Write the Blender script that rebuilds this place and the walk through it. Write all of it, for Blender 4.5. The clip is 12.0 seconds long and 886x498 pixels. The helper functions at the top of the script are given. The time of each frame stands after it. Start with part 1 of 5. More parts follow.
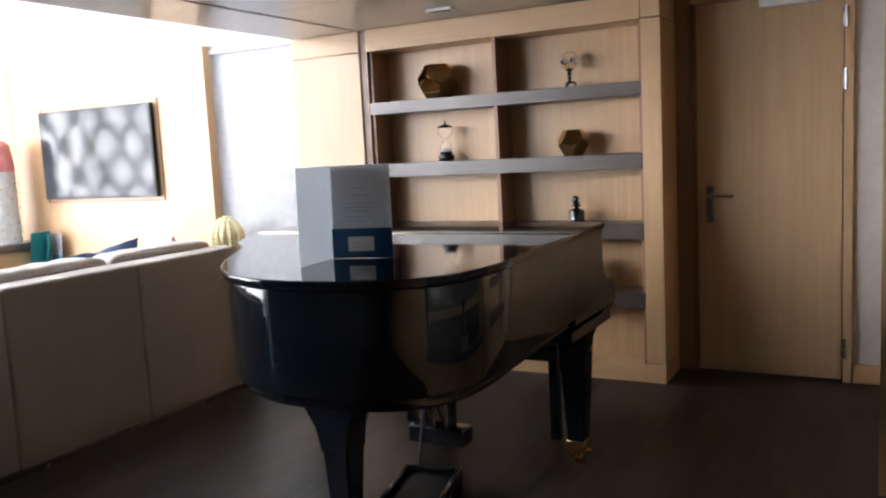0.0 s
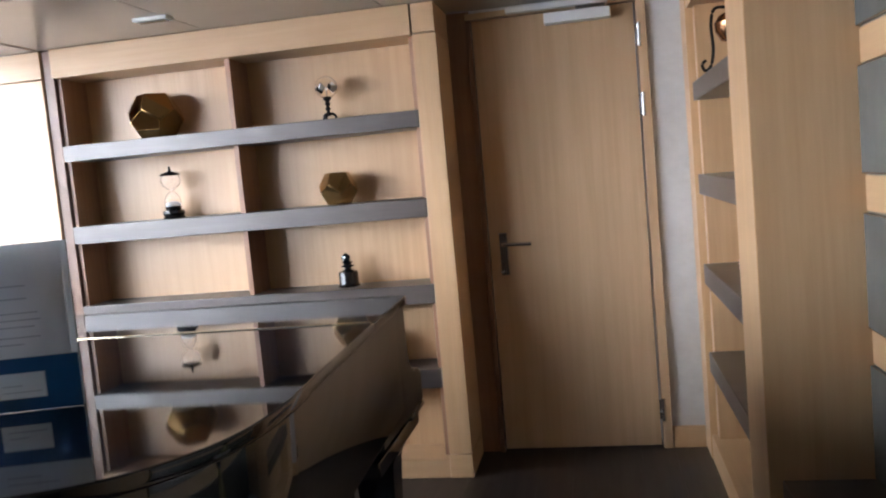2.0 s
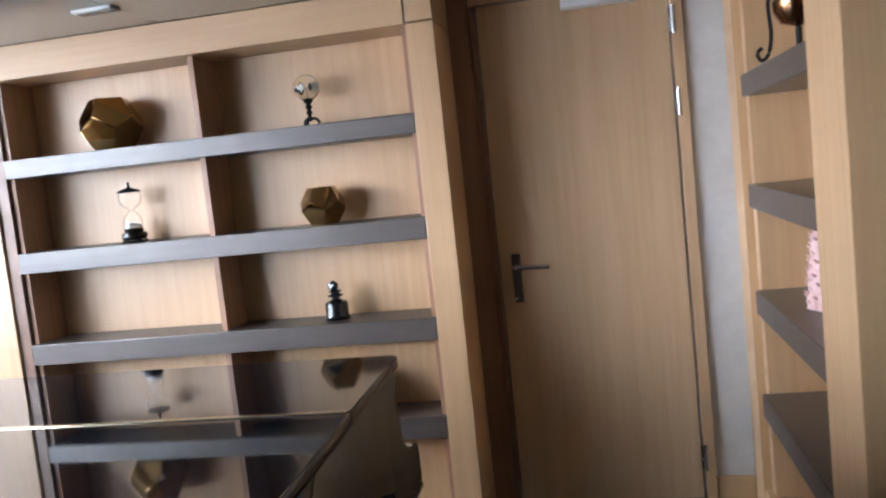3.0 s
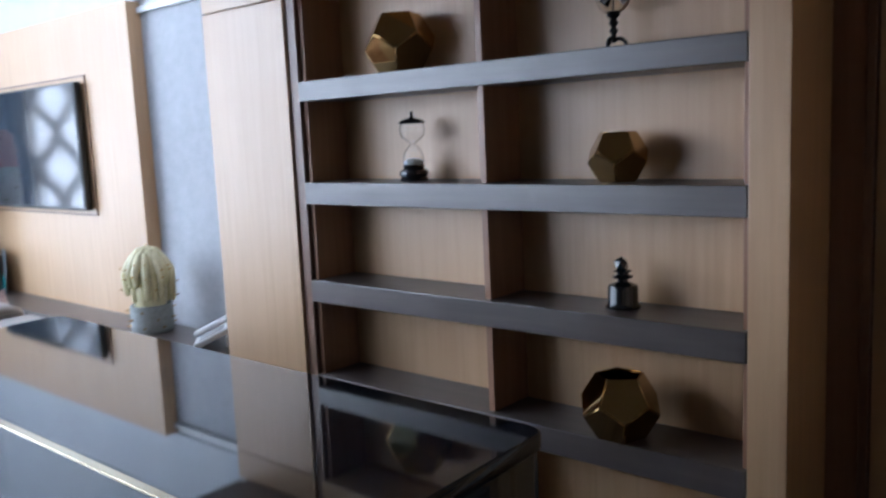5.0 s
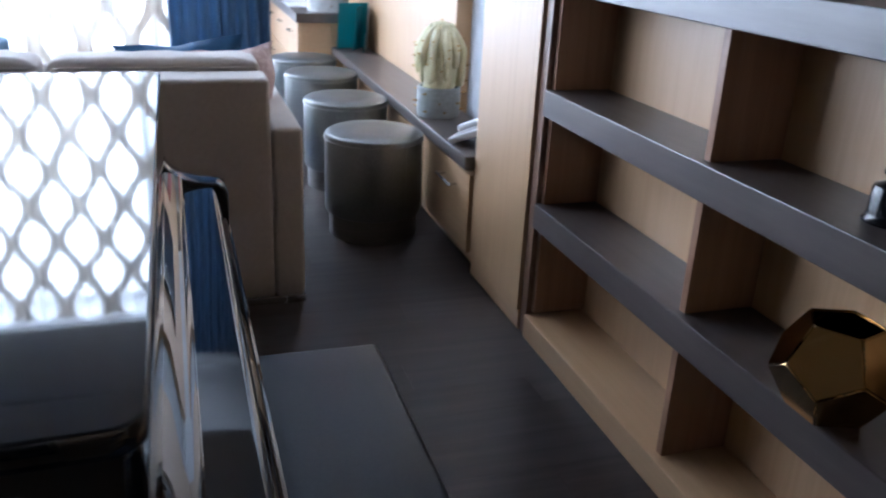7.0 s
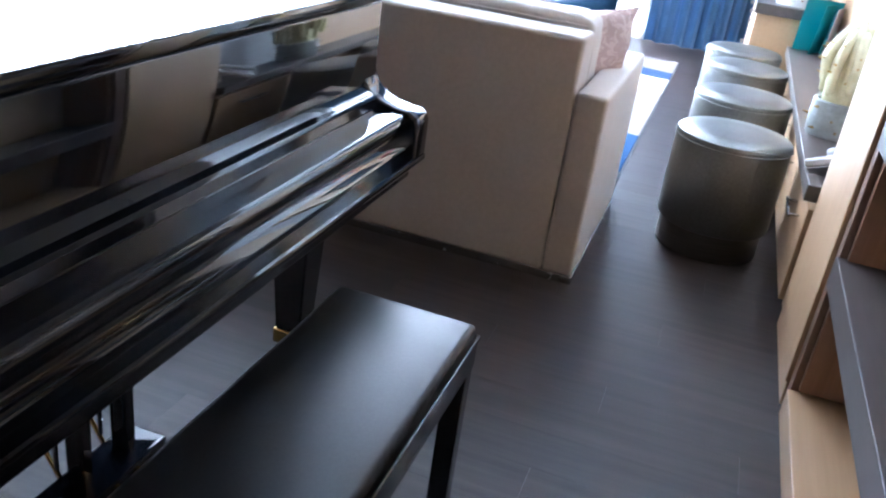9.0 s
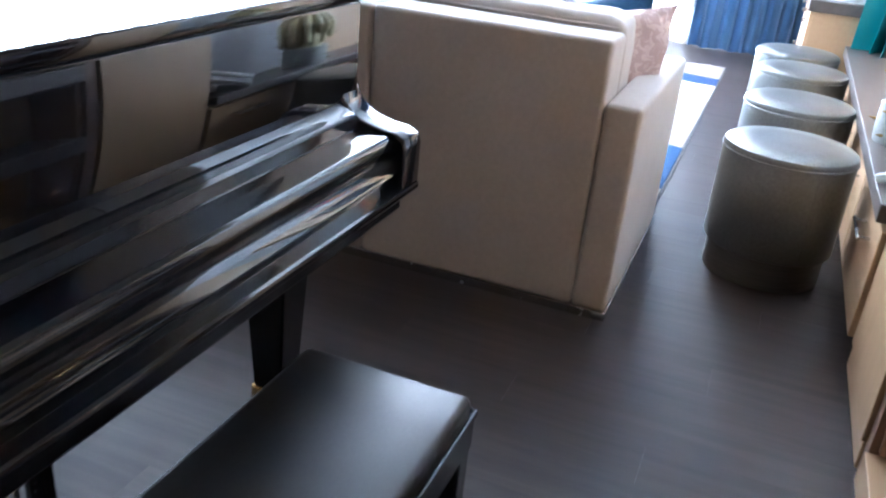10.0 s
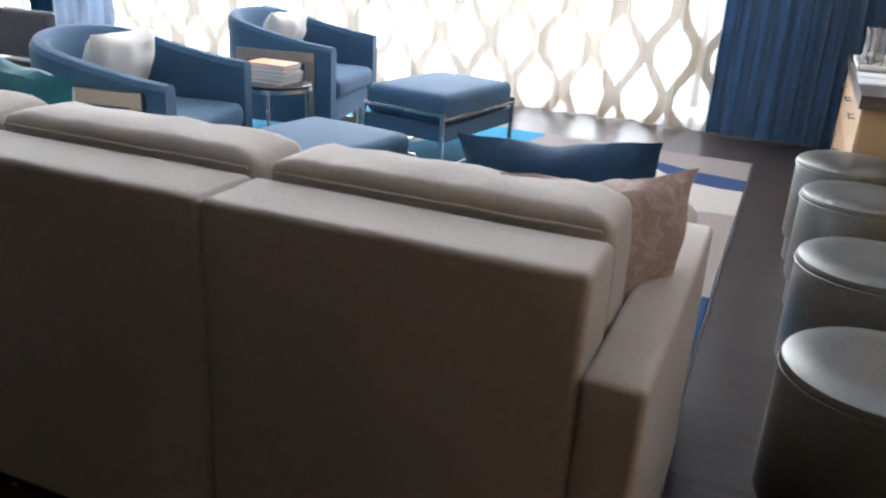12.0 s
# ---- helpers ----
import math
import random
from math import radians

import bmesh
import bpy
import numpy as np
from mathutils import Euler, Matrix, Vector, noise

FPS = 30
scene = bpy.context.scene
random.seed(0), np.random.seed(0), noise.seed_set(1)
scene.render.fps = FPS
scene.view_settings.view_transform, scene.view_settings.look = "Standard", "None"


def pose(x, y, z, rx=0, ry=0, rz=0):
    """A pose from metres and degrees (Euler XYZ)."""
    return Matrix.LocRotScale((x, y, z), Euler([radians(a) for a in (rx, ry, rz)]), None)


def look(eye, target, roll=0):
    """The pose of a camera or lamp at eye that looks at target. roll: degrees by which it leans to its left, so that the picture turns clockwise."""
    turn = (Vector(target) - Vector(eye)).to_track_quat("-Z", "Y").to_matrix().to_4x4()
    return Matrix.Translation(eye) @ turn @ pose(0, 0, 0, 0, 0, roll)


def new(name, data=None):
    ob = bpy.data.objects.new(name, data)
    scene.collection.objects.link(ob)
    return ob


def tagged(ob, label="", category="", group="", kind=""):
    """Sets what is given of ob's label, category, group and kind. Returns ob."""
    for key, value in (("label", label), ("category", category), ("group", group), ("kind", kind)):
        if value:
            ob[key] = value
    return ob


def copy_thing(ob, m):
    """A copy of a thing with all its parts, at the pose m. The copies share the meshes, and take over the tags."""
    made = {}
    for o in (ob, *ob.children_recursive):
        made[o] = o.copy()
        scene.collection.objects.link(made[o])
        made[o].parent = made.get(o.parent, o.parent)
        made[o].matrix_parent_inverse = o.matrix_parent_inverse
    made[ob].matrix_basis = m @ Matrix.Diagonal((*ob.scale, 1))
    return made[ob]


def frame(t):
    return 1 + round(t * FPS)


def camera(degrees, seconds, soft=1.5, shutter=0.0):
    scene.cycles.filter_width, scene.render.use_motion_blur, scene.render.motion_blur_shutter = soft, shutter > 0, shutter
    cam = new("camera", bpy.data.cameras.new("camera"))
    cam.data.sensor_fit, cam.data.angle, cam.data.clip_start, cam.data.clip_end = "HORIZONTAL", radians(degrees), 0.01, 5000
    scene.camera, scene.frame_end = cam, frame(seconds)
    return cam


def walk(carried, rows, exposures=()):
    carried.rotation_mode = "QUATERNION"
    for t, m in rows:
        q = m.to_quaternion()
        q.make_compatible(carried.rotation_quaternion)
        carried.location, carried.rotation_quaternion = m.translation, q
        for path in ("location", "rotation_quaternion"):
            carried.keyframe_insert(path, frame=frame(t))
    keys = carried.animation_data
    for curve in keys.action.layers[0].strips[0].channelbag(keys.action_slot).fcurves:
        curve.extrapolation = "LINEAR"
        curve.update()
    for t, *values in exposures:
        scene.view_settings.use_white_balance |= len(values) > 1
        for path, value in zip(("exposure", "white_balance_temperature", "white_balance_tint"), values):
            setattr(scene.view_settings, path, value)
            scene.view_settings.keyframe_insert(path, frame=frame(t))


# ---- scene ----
cam = camera(56.1, 12.0, 2.1, 0.3)
PATH = [
    (0, (0.186, 0.171, 1.324), (-0.767, 1.914, 1.086), -2.9),
    (0.5, (0.095, 0.305, 1.285), (-0.746, 2.113, 1.127), -3.2),
    (1, (-0.039, 0.521, 1.332), (-0.653, 2.416, 1.155), -3.9),
    (1.5, (-0.214, 0.743, 1.328), (-0.615, 2.694, 1.143), -4.5),
    (2, (-0.272, 1.05, 1.343), (-0.64, 3.008, 1.166), -5.1),
    (2.5, (-0.318, 1.301, 1.347), (-0.671, 3.262, 1.176), -5.6),
    (2.7, (-0.358, 1.421, 1.381), (-0.707, 3.382, 1.201), -5.8),
    (4.3, (-0.266, 2.175, 1.45), (-1.19, 3.942, 1.295), -4.7),
    (4.5, (-0.287, 2.244, 1.438), (-1.307, 3.958, 1.292), -3.7),
    (5, (-0.215, 2.503, 1.414), (-1.509, 4.003, 1.139), -2.6),
    (5.5, (-0.128, 2.748, 1.414), (-1.613, 3.992, 0.918), -0.9),
    (6, (-0.152, 2.983, 1.372), (-1.791, 3.995, 0.835), 0.4),
    (6.5, (-0.228, 3.217, 1.362), (-1.933, 4.059, 0.742), 1.2),
    (7, (-0.29, 3.472, 1.349), (-2.057, 4.058, 0.617), 2.8),
    (7.5, (-0.372, 3.699, 1.319), (-2.206, 3.933, 0.556), 4.2),
    (7.7, (-0.422, 3.783, 1.328), (-2.263, 3.882, 0.552), 4.8),
    (9.5, (-0.613, 4.222, 1.244), (-2.319, 3.619, 0.392), 7.5),
    (10, (-0.855, 4.173, 1.214), (-2.564, 3.549, 0.382), 5.7),
    (10.5, (-1.189, 4.115, 1.211), (-2.92, 3.489, 0.428), 5.1),
    (11, (-1.509, 4.104, 1.236), (-3.254, 3.461, 0.499), 4.2),
    (11.5, (-1.754, 4.077, 1.26), (-3.501, 3.424, 0.539), 3.8),
    (12, (-1.976, 3.994, 1.3), (-3.711, 3.296, 0.591), 3.4),
]
EXPOSURES = [
    (0.0, 0.42, 6700, 16), (1.0, 0.56, 6550, 17), (2.0, 0.98, 6200, 15), (2.5, 1.10, 6050, 14), (4.5, -0.06, 5550, 13), (5.0, -0.44, 5450, 13), (5.5, 0.03, 5400, 12), (6.0, 0.12, 5350, 12),
    (6.5, -0.12, 5350, 13), (7.5, 0.24, 5300, 14), (9.5, 1.42, 5250, 12), (10.0, 1.38, 5350, 12), (10.5, 0.96, 5750, 12), (11.0, 0.18, 6050, 13), (11.5, -0.15, 6250, 13), (12.0, -0.57, 6450, 13),
]
walk(cam, [(t, look(eye, target, roll)) for t, eye, target, roll in PATH], EXPOSURES)

# ---- world and lights ----
world = bpy.data.worlds.new("sky")
scene.world = world
world.use_nodes = True
wn = world.node_tree.nodes
sky = wn.new("ShaderNodeTexSky")
sky.sky_type, sky.sun_disc = 'NISHITA', False
sky.sun_elevation, sky.sun_rotation = radians(38), radians(250)
world.node_tree.links.new(sky.outputs[0], wn["Background"].inputs[0])
wn["Background"].inputs[1].default_value = 0.12


def area(name, at, target, w, h, watts, colour):
    data = bpy.data.lights.new(name, 'AREA')
    data.shape, data.size, data.size_y, data.energy, data.color = 'RECTANGLE', w, h, watts, colour
    ob = new(name, data)
    ob.matrix_world = look(at, target)
    return ob


# the daylight that fills the tall window wall
area("window_daylight", (-9.05, -3.08, 2.3), (0.0, -3.08, 2.3), 12.35, 4.4, 2300, (0.84, 0.92, 1.0))


# ---- materials ----
def nodes_of(name):
    m = bpy.data.materials.new(name)
    m.use_nodes = True
    nt = m.node_tree
    return m, nt, nt.nodes["Principled BSDF"]


def put(nt, kind, **values):
    n = nt.nodes.new(kind)
    for k, v in values.items():
        if k in n.inputs:
            n.inputs[k].default_value = v
    return n


def grain(name, c1, c2, rough=0.4, scale=(8, 8, 8), metal=0.0, bump=0.1, c3=None, big=1.3, coat=0.0, vary=0.0, spec=0.5,
          rough_var=0.1, sheen=0.0, detail=6.0, dist=0.003):
    """Colour between c1 and c2 by stretched noise, c3 by large soft stains; bump and gloss follow the grain."""
    m, nt, b = nodes_of(name)
    L = nt.links.new
    co = nt.nodes.new("ShaderNodeTexCoord")
    mp = nt.nodes.new("ShaderNodeMapping")
    mp.inputs["Scale"].default_value = scale
    info = nt.nodes.new("ShaderNodeObjectInfo")
    shift = nt.nodes.new("ShaderNodeVectorMath")
    shift.operation = 'MULTIPLY_ADD'
    L(info.outputs["Random"], shift.inputs[0])
    shift.inputs[1].default_value = (7.3, 5.1, 3.7)
    L(co.outputs["Object"], shift.inputs[2])
    L(shift.outputs[0], mp.inputs["Vector"])
    n1 = put(nt, "ShaderNodeTexNoise", Scale=1.0, Detail=detail, Roughness=0.62)
    L(mp.outputs[0], n1.inputs["Vector"])
    ramp = nt.nodes.new("ShaderNodeMapRange")
    ramp.inputs["From Min"].default_value, ramp.inputs["From Max"].default_value = 0.3, 0.7
    L(n1.outputs[0], ramp.inputs["Value"])
    mix = nt.nodes.new("ShaderNodeMix")
    mix.data_type = 'RGBA'
    mix.inputs[6].default_value, mix.inputs[7].default_value = (*c1, 1), (*c2, 1)
    L(ramp.outputs[0], mix.inputs[0])
    out = mix.outputs[2]
    n2 = put(nt, "ShaderNodeTexNoise", Scale=big, Detail=3.0)
    L(shift.outputs[0], n2.inputs["Vector"])
    if c3:
        mix2 = nt.nodes.new("ShaderNodeMix")
        mix2.data_type = 'RGBA'
        r2 = nt.nodes.new("ShaderNodeMapRange")
        r2.inputs["From Min"].default_value, r2.inputs["From Max"].default_value, r2.inputs["To Max"].default_value = 0.4, 0.75, 0.7
        L(n2.outputs[0], r2.inputs["Value"])
        L(r2.outputs[0], mix2.inputs[0])
        L(out, mix2.inputs[6])
        mix2.inputs[7].default_value = (*c3, 1)
        out = mix2.outputs[2]
    if vary:
        hsv = nt.nodes.new("ShaderNodeHueSaturation")
        r3 = nt.nodes.new("ShaderNodeMapRange")
        r3.inputs["To Min"].default_value, r3.inputs["To Max"].default_value = 1 - vary, 1 + vary
        L(info.outputs["Random"], r3.inputs["Value"])
        L(r3.outputs[0], hsv.inputs["Value"])
        L(out, hsv.inputs["Color"])
        out = hsv.outputs[0]
    L(out, b.inputs["Base Color"])
    rr = nt.nodes.new("ShaderNodeMapRange")
    rr.inputs["To Min"].default_value, rr.inputs["To Max"].default_value = max(0.02, rough - rough_var), rough + rough_var
    L(n2.outputs[0], rr.inputs["Value"])
    L(rr.outputs[0], b.inputs["Roughness"])
    b.inputs["Metallic"].default_value = metal
    b.inputs["Coat Weight"].default_value = coat
    b.inputs["Specular IOR Level"].default_value = spec
    b.inputs["Sheen Weight"].default_value = sheen
    if bump:
        bp = put(nt, "ShaderNodeBump", Strength=bump, Distance=dist)
        L(n1.outputs[0], bp.inputs["Height"])
        L(bp.outputs[0], b.inputs["Normal"])
    return m


def plain(name, c, rough=0.5, metal=0.0, trans=0.0, ior=1.45, coat=0.0, vary=0.04):
    """A small thing's even finish, with a faint mottle in its gloss."""
    m, nt, b = nodes_of(name)
    L = nt.links.new
    b.inputs["Base Color"].default_value = (*c, 1)
    co = nt.nodes.new("ShaderNodeTexCoord")
    n = put(nt, "ShaderNodeTexNoise", Scale=25.0, Detail=4.0)
    L(co.outputs["Object"], n.inputs["Vector"])
    r = nt.nodes.new("ShaderNodeMapRange")
    r.inputs["To Min"].default_value, r.inputs["To Max"].default_value = max(0.0, rough - vary), rough + vary
    L(n.outputs[0], r.inputs["Value"])
    L(r.outputs[0], b.inputs["Roughness"])
    b.inputs["Metallic"].default_value, b.inputs["Transmission Weight"].default_value = metal, trans
    b.inputs["IOR"].default_value, b.inputs["Coat Weight"].default_value = ior, coat
    return m


def weave(name, c1, c2, size=900.0, rough=0.9, bump=0.25, big=3.0, sheen=0.3):
    """Woven cloth: fine slubs, two tones, soft mottling."""
    m, nt, b = nodes_of(name)
    L = nt.links.new
    co = nt.nodes.new("ShaderNodeTexCoord")
    layers = []
    for scale, detail in ((size * 0.45, 1.0), (size * 0.05, 3.0), (big, 4.0)):
        n = put(nt, "ShaderNodeTexNoise", Scale=scale, Detail=detail)
        L(co.outputs["Object"], n.inputs["Vector"])
        layers.append(n.outputs[0])
    total = layers[0]
    for other in layers[1:]:
        add = nt.nodes.new("ShaderNodeMath")
        L(total, add.inputs[0])
        L(other, add.inputs[1])
        total = add.outputs[0]
    spread = nt.nodes.new("ShaderNodeMapRange")
    spread.inputs["From Min"].default_value, spread.inputs["From Max"].default_value = 1.05, 1.95
    L(total, spread.inputs["Value"])
    mix = nt.nodes.new("ShaderNodeMix")
    mix.data_type = 'RGBA'
    mix.inputs[6].default_value, mix.inputs[7].default_value = (*c1, 1), (*c2, 1)
    L(spread.outputs[0], mix.inputs[0])
    L(mix.outputs[2], b.inputs["Base Color"])
    b.inputs["Roughness"].default_value, b.inputs["Sheen Weight"].default_value = rough, sheen
    b.inputs["Specular IOR Level"].default_value = 0.2
    bp = put(nt, "ShaderNodeBump", Strength=bump, Distance=0.0012)
    L(layers[0], bp.inputs["Height"])
    bp2 = put(nt, "ShaderNodeBump", Strength=bump, Distance=0.004)
    L(layers[1], bp2.inputs["Height"])
    L(bp.outputs[0], bp2.inputs["Normal"])
    L(bp2.outputs[0], b.inputs["Normal"])
    return m


def banded_rug():
    """Wavy bands across the rug that break into patches towards one side."""
    m, nt, b = nodes_of("banded_wool_rug")
    L = nt.links.new
    co = nt.nodes.new("ShaderNodeTexCoord")
    sep = nt.nodes.new("ShaderNodeSeparateXYZ")
    L(co.outputs["Object"], sep.inputs[0])
    n = put(nt, "ShaderNodeTexNoise", Scale=1.3, Detail=2.0)
    L(co.outputs["Object"], n.inputs["Vector"])
    swing = nt.nodes.new("ShaderNodeMapRange")
    for key, v in (("From Min", 1.7), ("From Max", -0.2), ("To Min", 0.10), ("To Max", 1.3)):
        swing.inputs[key].default_value = v
    L(sep.outputs[1], swing.inputs["Value"])
    centred = nt.nodes.new("ShaderNodeMath")
    centred.operation = 'SUBTRACT'
    L(n.outputs[0], centred.inputs[0])
    centred.inputs[1].default_value = 0.5
    shift = nt.nodes.new("ShaderNodeMath")
    shift.operation = 'MULTIPLY'
    L(centred.outputs[0], shift.inputs[0])
    L(swing.outputs[0], shift.inputs[1])
    along = nt.nodes.new("ShaderNodeMapRange")
    along.inputs["From Min"].default_value, along.inputs["From Max"].default_value = -2.4, 1.8
    L(sep.outputs[0], along.inputs["Value"])
    add = nt.nodes.new("ShaderNodeMath")
    L(along.outputs[0], add.inputs[0])
    L(shift.outputs[0], add.inputs[1])
    ramp = nt.nodes.new("ShaderNodeValToRGB")
    ramp.color_ramp.interpolation = 'CONSTANT'
    stops = ((0.0, (0.24, 0.205, 0.195)), (0.105, (0.012, 0.045, 0.14)), (0.167, (0.46, 0.42, 0.39)), (0.293, (0.30, 0.255, 0.235)),
              (0.571, (0.012, 0.06, 0.16)), (0.74, (0.42, 0.37, 0.34)), (0.87, (0.015, 0.13, 0.20)))
    els = ramp.color_ramp.elements
    for k, (p, c) in enumerate(stops):
        e = els[k] if k < 2 else els.new(p)
        e.position, e.color = p, (*c, 1)
    L(add.outputs[0], ramp.inputs[0])
    blot = put(nt, "ShaderNodeTexNoise", Scale=0.9, Detail=2.0)
    L(co.outputs["Object"], blot.inputs["Vector"])
    fall = nt.nodes.new("ShaderNodeMapRange")
    for key, v in (("From Min", 0.75), ("From Max", 0.35), ("To Min", -0.35), ("To Max", 0.10)):
        fall.inputs[key].default_value = v
    L(sep.outputs[1], fall.inputs["Value"])
    total = nt.nodes.new("ShaderNodeMath")
    L(blot.outputs[0], total.inputs[0])
    L(fall.outputs[0], total.inputs[1])
    edge = nt.nodes.new("ShaderNodeMapRange")
    edge.inputs["From Min"].default_value, edge.inputs["From Max"].default_value = 0.47, 0.49
    L(total.outputs[0], edge.inputs["Value"])
    field = nt.nodes.new("ShaderNodeMix")
    field.data_type = 'RGBA'
    L(edge.outputs[0], field.inputs[0])
    L(ramp.outputs[0], field.inputs[6])
    field.inputs[7].default_value = (0.012, 0.20, 0.34, 1)
    L(field.outputs[2], b.inputs["Base Color"])
    b.inputs["Roughness"].default_value, b.inputs["Sheen Weight"].default_value = 0.95, 0.05
    b.inputs["Specular IOR Level"].default_value = 0.1
    f = put(nt, "ShaderNodeTexNoise", Scale=260.0, Detail=2.0)
    L(co.outputs["Object"], f.inputs["Vector"])
    bp = put(nt, "ShaderNodeBump", Strength=0.6, Distance=0.004)
    L(f.outputs[0], bp.inputs["Height"])
    L(bp.outputs[0], b.inputs["Normal"])
    return m


def sheer_cloth():
    """Thin white voile with wavy beige bands that swing towards and away from each other."""
    m, nt, b = nodes_of("sheer_voile")
    L = nt.links.new
    co = nt.nodes.new("ShaderNodeTexCoord")
    nz = put(nt, "ShaderNodeTexNoise", Scale=1.6, Detail=2.0)
    L(co.outputs["Object"], nz.inputs["Vector"])
    sep = nt.nodes.new("ShaderNodeSeparateXYZ")
    L(co.outputs["Object"], sep.inputs[0])

    def op(kind, a, c=None):
        n = nt.nodes.new("ShaderNodeMath")
        n.operation = kind
        for i, v in enumerate((a, c)):
            if v is None:
                continue
            if isinstance(v, (int, float)):
                n.inputs[i].default_value = v
            else:
                L(v, n.inputs[i])
        return n.outputs[0]
    swing = op('MULTIPLY', op('SINE', op('MULTIPLY', sep.outputs[2], 2 * math.pi / 0.70)), 0.080)
    wob = op('MULTIPLY', op('SUBTRACT', nz.outputs[0], 0.5), 0.12)
    y = op('ADD', sep.outputs[1], wob)
    bands = []
    for sign, off in ((1, 0.0), (-1, 0.5)):
        u = op('ADD', op('DIVIDE', op('ADD', y, op('MULTIPLY', swing, sign)), 0.42), off)
        d = op('ABSOLUTE', op('SUBTRACT', op('FRACT', u), 0.5))
        r = nt.nodes.new("ShaderNodeMapRange")
        r.inputs["From Min"].default_value, r.inputs["From Max"].default_value = 0.095, 0.14
        r.inputs["To Min"].default_value, r.inputs["To Max"].default_value = 1.0, 0.0
        L(d, r.inputs["Value"])
        bands.append(r.outputs[0])
    mask = op('MAXIMUM', bands[0], bands[1])
    colour = nt.nodes.new("ShaderNodeMix")
    colour.data_type = 'RGBA'
    colour.inputs[6].default_value, colour.inputs[7].default_value = (0.92, 0.92, 0.9, 1), (0.55, 0.48, 0.39, 1)
    L(mask, colour.inputs[0])
    trl = nt.nodes.new("ShaderNodeBsdfTranslucent")
    dif = nt.nodes.new("ShaderNodeBsdfDiffuse")
    L(colour.outputs[2], trl.inputs[0])
    L(colour.outputs[2], dif.inputs[0])
    cloth = nt.nodes.new("ShaderNodeMixShader")
    L(op('ADD', op('MULTIPLY', mask, 0.54), 0.40), cloth.inputs[0])
    L(trl.outputs[0], cloth.inputs[1])
    L(dif.outputs[0], cloth.inputs[2])
    clear = nt.nodes.new("ShaderNodeBsdfTransparent")
    part_clear = nt.nodes.new("ShaderNodeMixShader")
    L(op('ADD', op('MULTIPLY', mask, 0.51), 0.475), part_clear.inputs[0])
    L(clear.outputs[0], part_clear.inputs[1])
    L(cloth.outputs[0], part_clear.inputs[2])
    L(part_clear.outputs[0], nt.nodes["Material Output"].inputs[0])
    return m


def patches(name, colours, scale, rough=0.8, bump=0.2, fine=90.0):
    """Large organic patches of colour with a fine pile."""
    m, nt, b = nodes_of(name)
    L = nt.links.new
    co = nt.nodes.new("ShaderNodeTexCoord")
    n = put(nt, "ShaderNodeTexNoise", Scale=scale, Detail=2.0, Distortion=0.8)
    L(co.outputs["Object"], n.inputs["Vector"])
    r = nt.nodes.new("ShaderNodeValToRGB")
    r.color_ramp.interpolation = 'EASE'
    els = r.color_ramp.elements
    while len(els) < len(colours):
        els.new(0.5)
    for e, (p, c) in zip(els, colours):
        e.position, e.color = p, (*c, 1)
    L(n.outputs[0], r.inputs[0])
    L(r.outputs[0], b.inputs["Base Color"])
    b.inputs["Roughness"].default_value = rough
    f = put(nt, "ShaderNodeTexNoise", Scale=fine, Detail=4.0)
    L(co.outputs["Object"], f.inputs["Vector"])
    bp = put(nt, "ShaderNodeBump", Strength=bump, Distance=0.003)
    L(f.outputs[0], bp.inputs["Height"])
    L(bp.outputs[0], b.inputs["Normal"])
    return m


VENEER = grain("oak_veneer", (0.51, 0.315, 0.162), (0.60, 0.39, 0.212), 0.42, (38, 38, 1.6), bump=0.05, spec=0.8, c3=(0.52, 0.325, 0.168))
VENEER_H = grain("oak_veneer_across", (0.51, 0.315, 0.162), (0.60, 0.39, 0.212), 0.42, (1.6, 38, 38), bump=0.05, spec=0.8, c3=(0.52, 0.325, 0.168))
VENEER_Y = grain("oak_veneer_long", (0.51, 0.315, 0.162), (0.60, 0.39, 0.212), 0.42, (38, 1.6, 38), bump=0.05, spec=0.8, c3=(0.52, 0.325, 0.168))
DOOR_WOOD = grain("door_veneer", (0.50, 0.33, 0.19), (0.62, 0.425, 0.26), 0.36, (30, 30, 1.1), bump=0.05, c3=(0.51, 0.345, 0.205))
DARK = grain("dark_laminate", (0.066, 0.050, 0.044), (0.096, 0.074, 0.066), 0.36, (2.0, 30, 30), bump=0.05, rough_var=0.05, spec=0.9)
JAMB = grain("dark_brown_veneer", (0.18, 0.10, 0.065), (0.24, 0.14, 0.09), 0.4, (30, 30, 1.2), bump=0.05)
FLOORWOOD = grain("dark_floor_plank", (0.029, 0.021, 0.018), (0.054, 0.040, 0.034), 0.38, (26, 1.6, 26), bump=0.12, vary=0.12, spec=0.30, rough_var=0.08, dist=0.002)
CEIL = grain("ceiling_panel", (0.38, 0.325, 0.275), (0.41, 0.35, 0.30), 0.20, (2, 2, 2), bump=0.0, rough_var=0.03, spec=0.6)
PAPER = grain("grey_wallpaper", (0.38, 0.39, 0.41), (0.45, 0.46, 0.48), 0.7, (14, 14, 20), bump=0.25)
WHITE = grain("white_paint", (0.76, 0.77, 0.78), (0.80, 0.80, 0.80), 0.45, (5, 5, 5), bump=0.03)
# browner and darker than the oak veneer; for cheeks, dividers and door reveal
VENEER_BROWN = grain("brown_veneer", (0.27, 0.145, 0.085), (0.36, 0.205, 0.128), 0.38, (34, 34, 1.4), bump=0.05)
